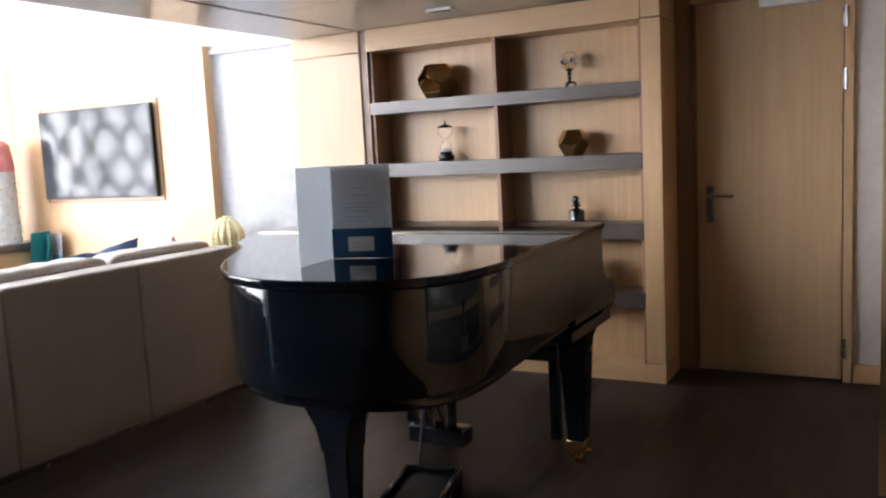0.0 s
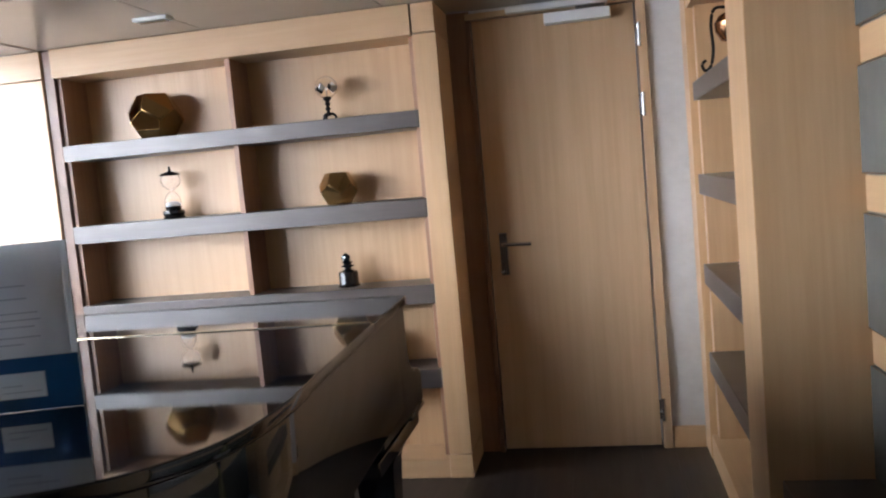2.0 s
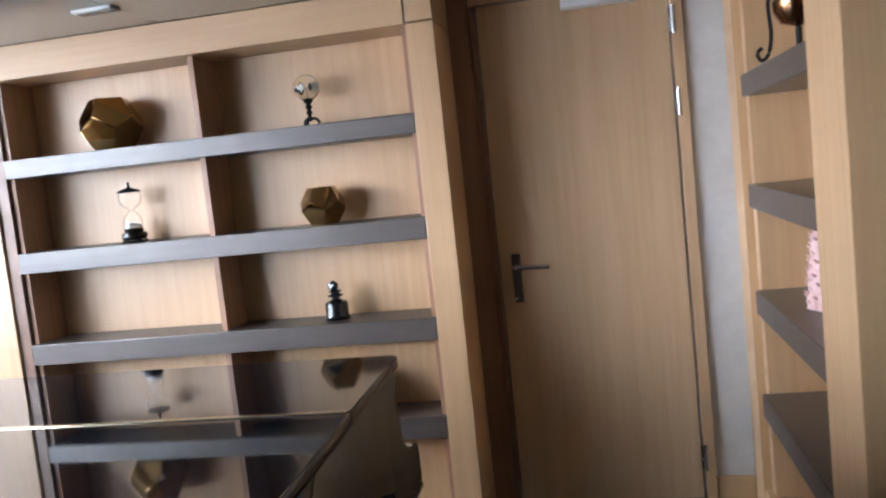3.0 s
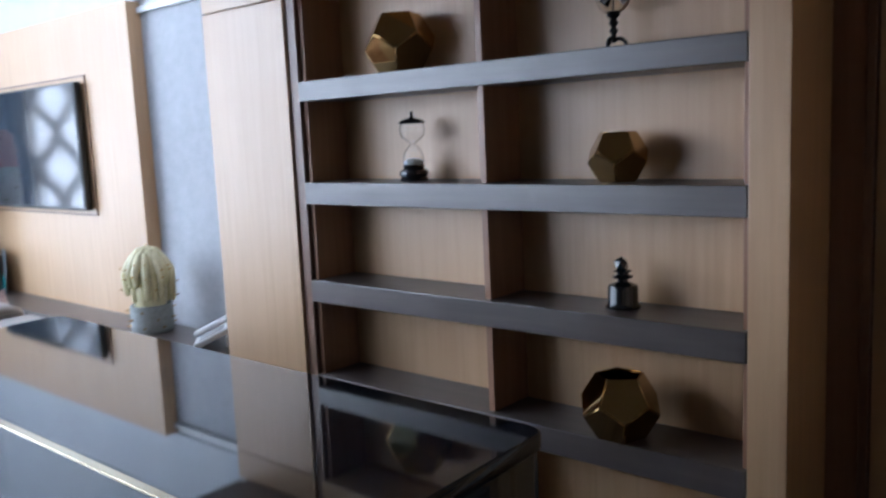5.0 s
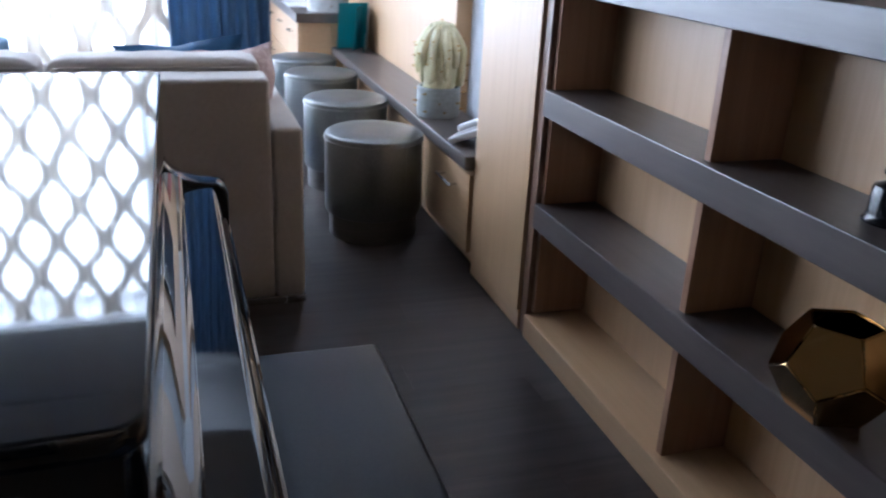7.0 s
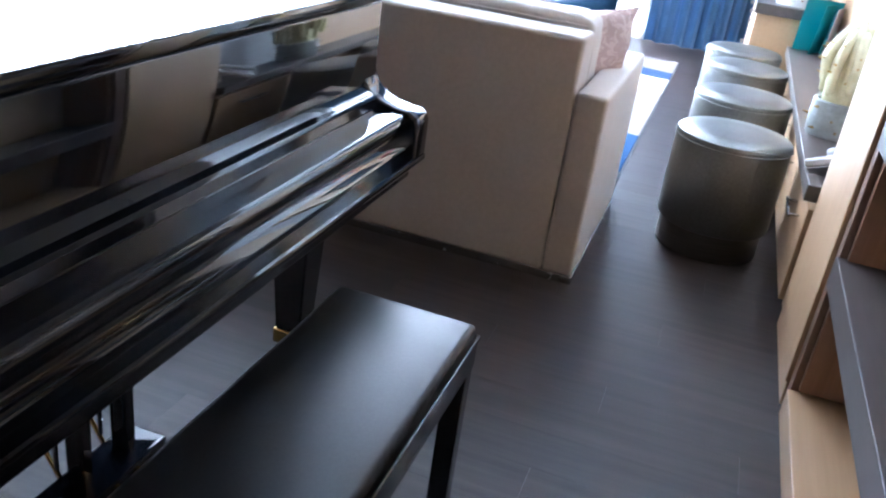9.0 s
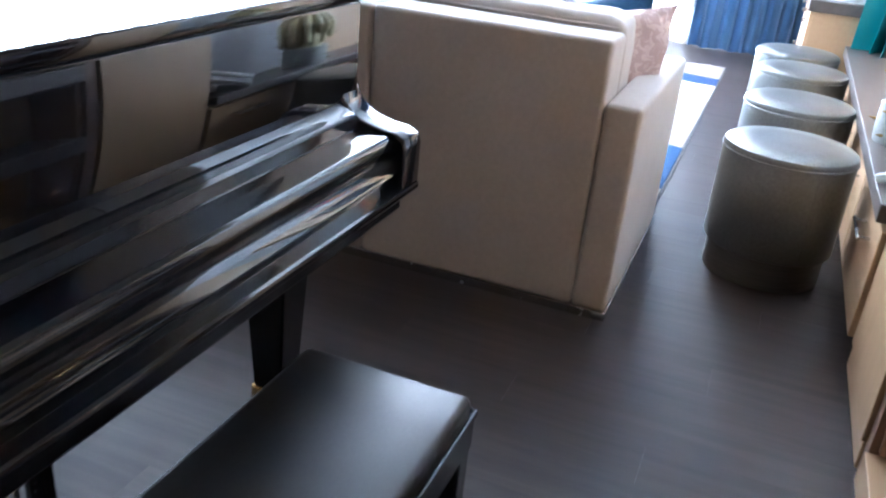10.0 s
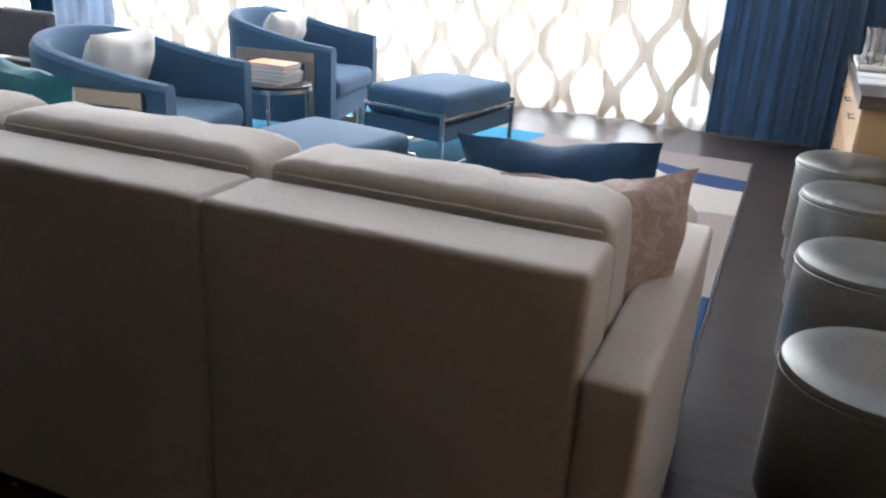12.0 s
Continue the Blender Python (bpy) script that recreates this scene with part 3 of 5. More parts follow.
def curtain(name, y0, y1, z0, z1, x, waves, amp, material, label, seed, flare=0.0, thick=0.0):
    """Hanging cloth: folds that wander and open a little towards the hem."""
    bm = bmesh.new()
    ny, nz = int((y1 - y0) * 60), 26
    rows = []
    for j in range(nz + 1):
        v = j / nz
        row = []
        for i in range(ny + 1):
            u = i / ny
            y = y0 + (y1 - y0) * u
            ph = 2 * math.pi * waves * u + 1.3 * noise.noise(Vector((u * waves * 0.35, v * 0.6, seed)))
            a = amp * (0.75 + 0.5 * noise.noise(Vector((u * waves * 0.5, seed * 2.0, v)))) * (1 + flare * (1 - v))
            dx = a * math.sin(ph) + 0.25 * a * math.sin(2.3 * ph + seed)
            row.append(bm.verts.new((x + dx, y + 0.25 * a * math.cos(ph), z0 + (z1 - z0) * v + (0.006 * math.sin(ph * 0.5) if j == 0 else 0))))
        rows.append(row)
    for a, b in zip(rows, rows[1:]):
        for i in range(ny):
            bm.faces.new((a[i], a[i + 1], b[i + 1], b[i]))
    if thick:
        bmesh.ops.solidify(bm, geom=bm.faces[:], thickness=thick)
    return solid(name, bm, material, label, "curtain", "window curtains", at=(x, (y0 + y1) / 2, z0))


curtain("sheer_curtain", -9.2, 3.50, 0.012, 4.5, -8.50, 70, 0.028, SHEER, "white sheer curtain with wavy beige bands", 2.0, 0.5)
curtain("blue_curtain", 3.44, 4.78, 0.012, 4.5, -8.44, 12, 0.030, DRAPE, "deep blue full-length curtain gathered beside the sheer", 5.0, 0.15, 0.0015)
corner = curtain("sheer_curtain", -0.20, 0.20, 0.012, 4.5, 0.0, 4, 0.022, SHEER, "white sheer curtain end drawn into the corner", 3.0, 0.3)
corner.matrix_basis = pose(-8.215, 4.745, 0.012, 0, 0, 90)
# made-up cloth strip in place of the dark post beside the grey-blue curtain
curtain("blue_curtain", -3.22, -2.93, 0.012, 2.25, -8.38, 3, 0.03, NAVY, "dark blue cloth strip standing in for a dark post by the window", 6.0, 0.1, 0.0015)
curtain("grey_blue_curtain", -2.92, -2.15, 0.012, 2.25, -8.38, 5, 0.025, DRAPE_GREY, "muted grey-blue curtain hanging before the sheer", 8.0, 0.1, 0.0015)
solid("low_curtain_rail", box(-8.40, -3.25, 2.252, -8.36, -2.12, 2.275, 0.003), STEEL, "short steel rail carrying the grey-blue curtain", "curtain rail")
solid("curtain_rail", box(-8.58, -9.25, 4.505, -8.36, 4.5, 4.55, 0.004), WHITE, "white curtain rail under the high ceiling", "curtain rail")

# ---- the door ----
door = thing("door_1", "closed pale oak door with a steel lever handle", "door", (-0.405, 4.925, 0.0), kind="structure")
part("leaf", box(-0.773, 4.907, 0.012, -0.049, 4.950, 2.028, 0.003), DOOR_WOOD, door)
# left post in the dark veneer: its shade is put into the colour
part("frame_post", box(-0.80, 4.890, 0, -0.777, 4.975, 2.031, 0.003), JAMB, door, "frame post in darker brown for its shade")
part("frame_post", box(-0.041, 4.890, 0, 0.002, 4.975, 2.031, 0.003), DOOR_WOOD, door)
part("frame_head", box(-0.80, 4.890, 2.032, 0.002, 4.975, 2.06, 0.003), DOOR_WOOD, door)
plate = part("lock_plate", box(-0.728, 4.901, 0.85, -0.688, 4.909, 1.05, 0.004), STEEL, door, "steel lock plate")
part("lever_handle", merged(tube([(-0.708, 4.903, 0.998), (-0.708, 4.855, 0.998)], 0.010, 12), tube(smooth_line([(-0.708, 4.855, 0.998), (-0.69, 4.848, 0.998), (-0.60, 4.848, 0.995), (-0.575, 4.848, 0.995)], 5), 0.0095, 12)), STEEL, plate)
part("keyhole", lathe([(0, 0), (0.009, 0), (0.009, 0.004), (0, 0.004)], 16), BLACK, plate).matrix_basis = Matrix.Translation(Vector((-0.708, 4.902, 0.895)) - ORIGIN[door.name]) @ pose(0, 0, 0, 90)
for z in (1.83, 1.525, 0.13):
    part("hinge", merged(tube([(-0.032, 4.893, z), (-0.032, 4.893, z + 0.105)], 0.009, 12), box(-0.05, 4.896, z + 0.006, -0.014, 4.904, z + 0.099, 0.002)), STEEL, door)
closer = part("closer_body", box(-0.442, 4.845, 1.968, -0.150, 4.907, 2.016, 0.006), PHONE, door, "grey door closer housing")
part("closer_rail", box(-0.61, 4.845, 2.034, -0.16, 4.889, 2.056, 0.003), ALUMINIUM, closer, "pale aluminium slide rail")
part("closer_arm", box(-0.30, 4.856, 2.015, -0.17, 4.874, 2.034, 0.003), STEEL, closer)
structure("baseboard_door_wall", box(0.004, 4.895, 0, 0.148, 4.917, 0.10, 0.003), VENEER_H, "low oak baseboard beside the door")

# ---- fitted bookcase ----
FRONT = 4.575
case = thing("bookcase", "wall-wide oak bookcase with thick dark shelves", "bookcase", (-1.95, 4.70, 0.0))
part("side_panel", box(-3.27, FRONT, 0.075, -2.748, 4.912, 1.943, 0.003), VENEER, case)
part("side_panel", box(-3.27, FRONT, 1.947, -2.748, 4.912, 2.073, 0.003), VENEER_H, case)
part("side_panel", box(-3.267, FRONT + 0.006, 0.0, -2.748, 4.912, 0.071, 0.003), VENEER_H, case)
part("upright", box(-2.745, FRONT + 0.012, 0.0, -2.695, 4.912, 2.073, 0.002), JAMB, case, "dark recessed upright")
part("upright", box(-0.988, FRONT, 0.11, -0.885, 4.90, 1.946, 0.003), VENEER, case)
part("upright", box(-0.988, FRONT, 0.0, -0.885, 4.90, 0.106, 0.003), VENEER_H, case)
part("upright", box(-0.985, FRONT - 0.006, 1.950, -0.885, 4.90, 2.073, 0.003), VENEER_H, case)
part("header", box(-2.69, FRONT - 0.012, 1.943, -0.990, 4.80, 2.073, 0.003), VENEER_H, case)
part("back_panel", box(-2.694, 4.80, 0.0, -0.988, 4.912, 1.943, 0), VENEER, case)
part("plinth", box(-2.694, FRONT + 0.004, 0.0, -0.990, 4.80, 0.085, 0.003), VENEER_H, case)
part("cheek", box(-2.694, FRONT + 0.03, 0.096, -2.672, 4.80, 1.942, 0.002), VENEER_BROWN, case, "brown cheek panel")
part("cheek", box(-1.010, FRONT + 0.03, 0.096, -0.989, 4.80, 1.942, 0.002), VENEER_BROWN, case, "brown cheek panel")
SHELVES = ((0.41, 0.495), (0.788, 0.873), (1.168, 1.251), (1.556, 1.63))
gaps = [0.085] + [z for s in SHELVES for z in s] + [1.943]
for a, b in SHELVES:
    part("shelf", box(-2.69, FRONT + 0.004, a, -0.992, 4.799, b, 0.003), DARK, case, "thick dark brown shelf")
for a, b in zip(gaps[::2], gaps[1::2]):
    part("divider", box(-1.857, FRONT + 0.03, a, -1.833, 4.799, b, 0.002), VENEER_BROWN, case, "brown divider")

# ---- fitted shelving on the other side of the door ----
RX = 0.15
unit = thing("shelving_unit", "tall oak shelving beside the door with dark shelves", "bookcase", (0.25, 4.2, 0.0))
part("upright", box(RX, 4.74, 0.0, 0.440, 4.912, 2.073, 0.003), VENEER, unit)
part("upright", box(RX, 3.43, 0.0, 0.440, 3.72, 2.073, 0.003), VENEER, unit)
part("header", box(RX + 0.004, 3.722, 1.943, 0.440, 4.738, 2.073, 0.003), VENEER_Y, unit)
part("plinth", box(RX + 0.004, 3.722, 0.0, 0.440, 4.738, 0.11, 0.003), VENEER_Y, unit)
part("back_panel", box(0.402, 3.72, 0.11, 0.440, 4.74, 1.943, 0), VENEER, unit)
part("cheek", box(RX + 0.03, 4.672, 0.11, 0.402, 4.738, 1.943, 0.002), VENEER, unit)
for a, b in SHELVES:
    part("shelf", box(RX + 0.006, 3.722, a, 0.401, 4.671, b, 0.003), DARK, unit, "thick dark brown shelf")

niche = thing("wall_niche", "oak niche with frosted glass panels over a dark ledge", "wall niche", (0.3, 2.5, 0.0))
part("ledge", box(RX + 0.035, 1.55, 0.36, 0.437, 3.427, 0.412, 0.004), DARK, niche, "dark brown ledge")
part("base", box(RX + 0.055, 1.55, 0.0, 0.437, 3.427, 0.358, 0.003), VENEER_Y, niche)
part("end_panel", box(0.34, 1.42, 0.0, 0.437, 1.546, 2.073, 0.003), VENEER, niche)
for z0, z1 in ((0.413, 0.730), (0.830, 1.144), (1.248, 1.532), (1.632, 2.073)):
    part("glass_panel", box(0.425, 1.55, z0, 0.440, 3.427, z1, 0.004), FROST, niche, "frosted grey glass panel")
for z0, z1 in ((0.734, 0.826), (1.148, 1.244), (1.536, 1.628)):
    part("rail", box(0.434, 1.55, z0, 0.440, 3.427, z1, 0.002), VENEER_Y, niche)
# unseen closing wall; its oak tone is picked for fill and piano reflections
structure("wall_panelling_east", box(0.402, -1.45, 0.0, 0.442, 1.415, 2.073, 0), VENEER, "unseen side wall in oak tone, set for bounce light and reflections")

# ---- low cabinets under the television ----
solid("long_ledge", box(-6.205, 4.535, 0.44, -3.274, 4.80, 0.495, 0.004), DARK, "long dark brown ledge along the panelled wall", "ledge", at=(-4.6, 4.6, 0.44))
for k in range(4):
    x1 = -3.276 - k * 0.664
    x0 = x1 - 0.66
    cab = thing("drawer_cabinet", "low oak drawer cabinet under the dark ledge", "cabinet", ((x0 + x1) / 2, 4.68, 0), "low drawer cabinets")
    part("body", box(x0, 4.60, 0.07, x1, 4.798, 0.439, 0.002), VENEER_H, cab)
    part("plinth", box(x0, 4.62, 0.0, x1, 4.796, 0.069, 0.002), VENEER_H, cab)
    dr = part("drawer_front", box(x0 + 0.003, 4.560, 0.085, x1 - 0.003, 4.598, 0.415, 0.003), VENEER_H, cab)
    hx = (x0 + x1) / 2 + 0.09
    part("handle", merged(tube([(hx - 0.10, 4.526, 0.335), (hx + 0.10, 4.526, 0.335)], 0.0055, 10), tube([(hx - 0.08, 4.561, 0.335), (hx - 0.08, 4.526, 0.335)], 0.0045, 8),
         tube([(hx + 0.08, 4.561, 0.335), (hx + 0.08, 4.526, 0.335)], 0.0045, 8)), STEEL, dr, "slim steel handle")

CX0, CX1, CY, CZ = -7.99, -6.21, 4.29, 0.72
console = thing("drinks_cabinet", "oak drawer cabinet with a dark stone-grey top", "cabinet", (-6.9, 4.5, 0))
part("body", box(CX0 + 0.02, CY + 0.035, 0.05, CX1 - 0.035, 4.798, CZ - 0.066, 0.003), VENEER_H, console)
part("plinth", box(CX0 + 0.04, CY + 0.06, 0.0, CX1 - 0.05, 4.796, 0.049, 0.002), DARK, console)
part("top", box(CX0, CY, CZ - 0.065, CX1, 4.798, CZ, 0.004), DARK, console, "dark brown cabinet top")
for k in range(3):
    for z0, z1 in ((0.06, 0.36), (0.367, CZ - 0.07)):
        w = (CX1 - CX0 - 0.06) / 3
        x0 = CX0 + 0.024 + k * w
        zh = (z0 + z1) / 2 + 0.06
        d = part("drawer_front", box(x0, CY + 0.016, z0, x0 + w - 0.006, CY + 0.036, z1, 0.003), VENEER_H, console)
        part("handle", merged(tube([(x0 + 0.22, CY - 0.012, zh), (x0 + 0.36, CY - 0.012, zh)], 0.005, 8),
             tube([(x0 + 0.23, CY + 0.017, zh), (x0 + 0.23, CY - 0.012, zh)], 0.004, 8),
             tube([(x0 + 0.35, CY + 0.017, zh), (x0 + 0.35, CY - 0.012, zh)], 0.004, 8)), STEEL, d)

tv = thing("television", "flat black television on the oak panelling", "television", (-5.415, 4.78, 1.04))
part("body", box(-6.098, 4.748, 1.072, -4.79, 4.785, 1.79, 0.004), BLACKPL, tv)
part("screen", box(-6.084, 4.744, 1.088, -4.804, 4.7485, 1.778, 0.001), SCREEN, tv, "glossy dark screen")
part("wall_bracket", box(-5.75, 4.784, 1.2, -5.1, 4.80, 1.6, 0.002), IRON, tv)
solid("television_surround", merged(box(-6.13, 4.792, 1.818, -4.755, 4.801, 1.825, 0.001), box(-6.13, 4.792, 1.04, -4.755, 4.801, 1.047, 0.001),
      box(-6.13, 4.792, 1.048, -6.123, 4.801, 1.817, 0.001), box(-4.762, 4.792, 1.048, -4.755, 4.801, 1.817, 0.001)), JAMB, "thin dark reveal line round the television", "trim")

art = thing("painting", "tall bright abstract painting in a dark frame", "painting", (-7.4, 4.86, 3.0))
part("canvas", box(-7.80, 4.845, 2.25, -6.98, 4.869, 3.78, 0.002), PAINTING, art)
part("frame", merged(box(-7.83, 4.838, 2.22, -7.80, 4.87, 3.81, 0.003), box(-6.98, 4.838, 2.22, -6.95, 4.87, 3.81, 0.003),
     box(-7.80, 4.838, 3.78, -6.98, 4.87, 3.81, 0.003), box(-7.80, 4.838, 2.22, -6.98, 4.87, 2.25, 0.003)), BLACKPL, art, "black picture frame")

for x, y, hl in ((-1.97, 4.22, 0.075), (-0.753, 4.31, 0.055)):
    lamp = thing("ceiling_fitting", "small white surface fitting on the ceiling", "ceiling light", (x, y, Z_LOW), "ceiling fittings")
    part("housing", box(x - hl, y - 0.032, Z_LOW - 0.014, x + hl, y + 0.032, Z_LOW, 0.004), LIGHTBOX, lamp)
    part("lens", box(x - hl + 0.014, y - 0.019, Z_LOW - 0.018, x + hl - 0.014, y + 0.019, Z_LOW - 0.0135, 0.002), FROST, lamp)

# ---- baby grand piano ----
piano = thing("grand_piano", "closed black lacquered baby grand piano", "piano", (-1.6, 2.95, 0.0))
SIDE = [(-0.838, 3.435), (-0.826, 3.10), (-0.800, 2.55), (-0.785, 2.30), (-0.805, 2.12), (-0.88, 1.99), (-1.00, 1.915), (-1.16, 1.882), (-1.33, 1.885),
        (-1.47, 1.935), (-1.60, 2.035), (-1.71, 2.16), (-1.83, 2.34), (-1.95, 2.52), (-2.09, 2.65), (-2.18, 2.79), (-2.26, 2.95), (-2.302, 3.12), (-2.312, 3.44)]
curve = [(p.x, p.y) for p in smooth_line(SIDE, 5)]


def inset(points, d):
    """The outline drawn in by d towards its inside."""
    out, n = [], len(points)
    for i, p in enumerate(points):
        a, b = Vector(points[(i - 1) % n]), Vector(points[(i + 1) % n])
        t = (b - a).normalized()
        out.append((p[0] + t.y * d, p[1] - t.x * d) if i not in (0, n - 1) else (p[0] + (-d if i == 0 else d), p[1] - 0.3 * d))
    return out


HINGE = 2.99
rear = [p for p in curve if p[1] <= HINGE]
rear = [(-0.822, HINGE - 0.002)] + [p for p in rear if p[1] < HINGE - 0.01] + [(-2.274, HINGE - 0.002)]
part("lid", prism(rear, 0.974, 1.0, 0.004), LACQUER, piano)
near_corner = [(-0.868 + 0.030 * math.cos(a), 3.405 + 0.030 * math.sin(a)) for a in (math.pi / 2, 1.2, 0.8, 0.4, 0.0)]
far_corner = [(-2.290 + 0.030 * math.cos(a), 3.41 + 0.030 * math.sin(a)) for a in (math.pi, 2.74, 2.34, 1.94, math.pi / 2)]
part("lid_flap", prism((near_corner + [(-0.8225, HINGE + 0.003), (-2.276, HINGE + 0.003), (-2.302, 3.12)] + far_corner)[::-1], 0.974, 1.0, 0.004), LACQUER, piano)
part("hinge", box(-2.27, HINGE - 0.006, 0.9985, -0.83, HINGE + 0.007, 1.0025, 0.001), PALEBRASS, piano, "long brass hinge")
rim_out = [p for p in inset(curve, 0.018)]
part("rim", prism(rim_out, 0.675, 0.973, 0.006), LACQUER, piano)
part("rim_rail", prism(inset(curve, 0.05)[4:-4], 0.635, 0.675, 0.008), LACQUER, piano)
for x0, x1 in ((-0.938, -0.852), (-2.312, -2.236)):
    prof = [(3.069, 0.6430), (3.069, 0.9730), (3.424, 0.9730)] + [(p.x, p.y) for p in smooth_line([(3.421, 0.9620), (3.419, 0.8880), (3.431, 0.8130), (3.459, 0.7730), (3.505, 0.7550), (3.550, 0.7500)], 5)] \
        + [(3.568, 0.7400), (3.574, 0.7230), (3.574, 0.6430)]
    part("arm", drawn_out(prof, x0, x1, 0.006), LACQUER, piano)
prof = [(3.219, 0.9730), (3.394, 0.9730), (3.409, 0.9480), (3.406, 0.9430), (3.401, 0.8960), (3.397, 0.8940), (3.397, 0.8880), (3.219, 0.8880)]
part("name_board", drawn_out(prof, -2.235, -0.939, 0.002), LACQUER, piano)
prof = [(3.219, 0.7080), (3.219, 0.8870)] + [(p.x, p.y) for p in smooth_line([(3.400, 0.8870), (3.403, 0.8450), (3.416, 0.8080), (3.440, 0.7850), (3.465, 0.7730)], 5)] + [(3.470, 0.7690), (3.471, 0.7480), (3.473, 0.7465), (3.531, 0.7450), (3.534, 0.7448)] \
    + [(p.x, p.y) for p in smooth_line([(3.536, 0.7445), (3.544, 0.7400), (3.549, 0.7280), (3.548, 0.7160)], 3)] + [(3.543, 0.7030)]
part("fallboard", drawn_out(prof, -2.235, -0.939, 0.0), LACQUER, piano)
part("key_slip", drawn_out([(3.319, 0.6430), (3.319, 0.7010), (3.541, 0.7010), (3.547, 0.6970), (3.561, 0.6830), (3.564, 0.6770), (3.562, 0.6720), (3.558, 0.6690), (3.558, 0.6430)], -2.235, -0.939, 0.002), LACQUER, piano)
bed = part("key_bed", box(-2.30, 3.06, 0.575, -0.865, 3.545, 0.622, 0.006), LACQUER, piano)
part("rail", box(-2.313, 3.40, 0.6225, -0.850, 3.577, 0.6425, 0.007), LACQUER, bed)
for lx, ly in ((-0.945, 3.32), (-2.225, 3.30), (-1.385, 2.30)):
    bm = bmesh.new()
    rings = []
    for w, z in ((0.072, 0.612), (0.072, 0.57), (0.062, 0.55), (0.058, 0.54), (0.055, 0.49), (0.036, 0.105), (0.036, 0.095)):
        rings.append([bm.verts.new((lx + sx * w, ly + sy * w, z)) for sx, sy in ((-1, -1), (1, -1), (1, 1), (-1, 1))])
    for a, b in zip(rings, rings[1:]):
        for i in range(4):
            bm.faces.new((a[i], b[i], b[(i + 1) % 4], a[(i + 1) % 4]))
    bm.faces.new(rings[0])
    bm.faces.new(rings[-1][::-1])
    bmesh.ops.recalc_face_normals(bm, faces=bm.faces[:])
    bmesh.ops.bevel(bm, geom=bm.edges[:], offset=0.005, segments=2, affect='EDGES')
    leg = part("leg", bm, LACQUER, piano)
    part("caster", merged(box(lx - 0.041, ly - 0.041, 0.074, lx + 0.041, ly + 0.041, 0.118, 0.006), box(lx - 0.030, ly - 0.02, 0.030, lx - 0.020, ly + 0.055, 0.076, 0.003),
         box(lx + 0.020, ly - 0.02, 0.030, lx + 0.030, ly + 0.055, 0.076, 0.003), box(lx - 0.055, ly - 0.012, 0.060, lx + 0.055, ly + 0.012, 0.075, 0.004),
         moved(lathe([(0, -0.018), (0.032, -0.018), (0.036, -0.013), (0.036, 0.013), (0.032, 0.018), (0, 0.018)], 24), Matrix.Translation((lx, ly + 0.022, 0.036)) @ pose(0, 0, 0, 0, 90, 0))), GOLD, leg, "brass caster")
flare = [(-1.435, 0.37), (-1.455, 0.45), (-1.50, 0.52), (-1.57, 0.555), (-1.62, 0.575), (-1.64, 0.60), (-1.64, 0.634), (-1.16, 0.634), (-1.16, 0.60), (-1.18, 0.575), (-1.24, 0.555), (-1.295, 0.52), (-1.325, 0.45), (-1.335, 0.37)]
bm = prism(flare, 2.245, 2.355, 0.006)
bm.transform(Matrix(((1, 0, 0, 0), (0, 0, 1, 0), (0, 1, 0, 0), (0, 0, 0, 1))))
bmesh.ops.recalc_face_normals(bm, faces=bm.faces[:])
part("leg_bracket", bm, LACQUER, piano)
lyre = part("pedal_lyre", box(-1.69, 3.20, 0.05, -1.42, 3.30, 0.125, 0.008), LACQUER, piano)
for px in (-1.615, -1.495):
    part("post", box(px - 0.015, 3.23, 0.123, px + 0.015, 3.27, 0.576, 0.006), LACQUER, lyre)
for px in (-1.615, -1.555, -1.495):
    part("pedal", drawn_out([(3.30, 0.072), (3.30, 0.082), (3.37, 0.079), (3.40, 0.068), (3.40, 0.061), (3.37, 0.069)], px - 0.011, px + 0.011, 0.002), GOLD, lyre, "brass pedal")
    part("pedal_rod", tube([(px, 3.195, 0.14), (px + 0.004, 3.197, 0.614)], 0.005, 8), STEEL, lyre)
    part("lyre_brace", tube([(px, 3.20, 0.12), (px, 2.90, 0.636)], 0.005, 8), GOLD, lyre)

box_thing = thing("player_unit", "black equipment tray lying under the piano", "equipment tray", (-1.33, 2.68, 0))
tilt = Matrix.Translation((-1.33, 2.68, 0.0)) @ pose(0, 0, 0, 0, 0, 14)
part("body", moved(box(-0.115, -0.19, 0.0, 0.115, 0.19, 0.085, 0.010), tilt), BLACKPL, box_thing)
part("rim", moved(merged(box(-0.115, -0.19, 0.086, -0.095, 0.19, 0.108, 0.004), box(0.095, -0.19, 0.086, 0.115, 0.19, 0.108, 0.004),
     box(-0.094, -0.19, 0.086, 0.094, -0.17, 0.108, 0.004), box(-0.094, 0.17, 0.086, 0.094, 0.19, 0.108, 0.004)), tilt), LACQUER, box_thing)
part("panel", moved(box(-0.085, -0.16, 0.0855, 0.085, 0.16, 0.089, 0.001), tilt), IRON, box_thing)
part("cable", tube(smooth_line([(-1.40, 2.86, 0.05), (-1.50, 2.95, 0.02), (-1.53, 3.08, 0.3), (-1.54, 3.14, 0.62)], 6), 0.005, 8), BLACKPL, box_thing)

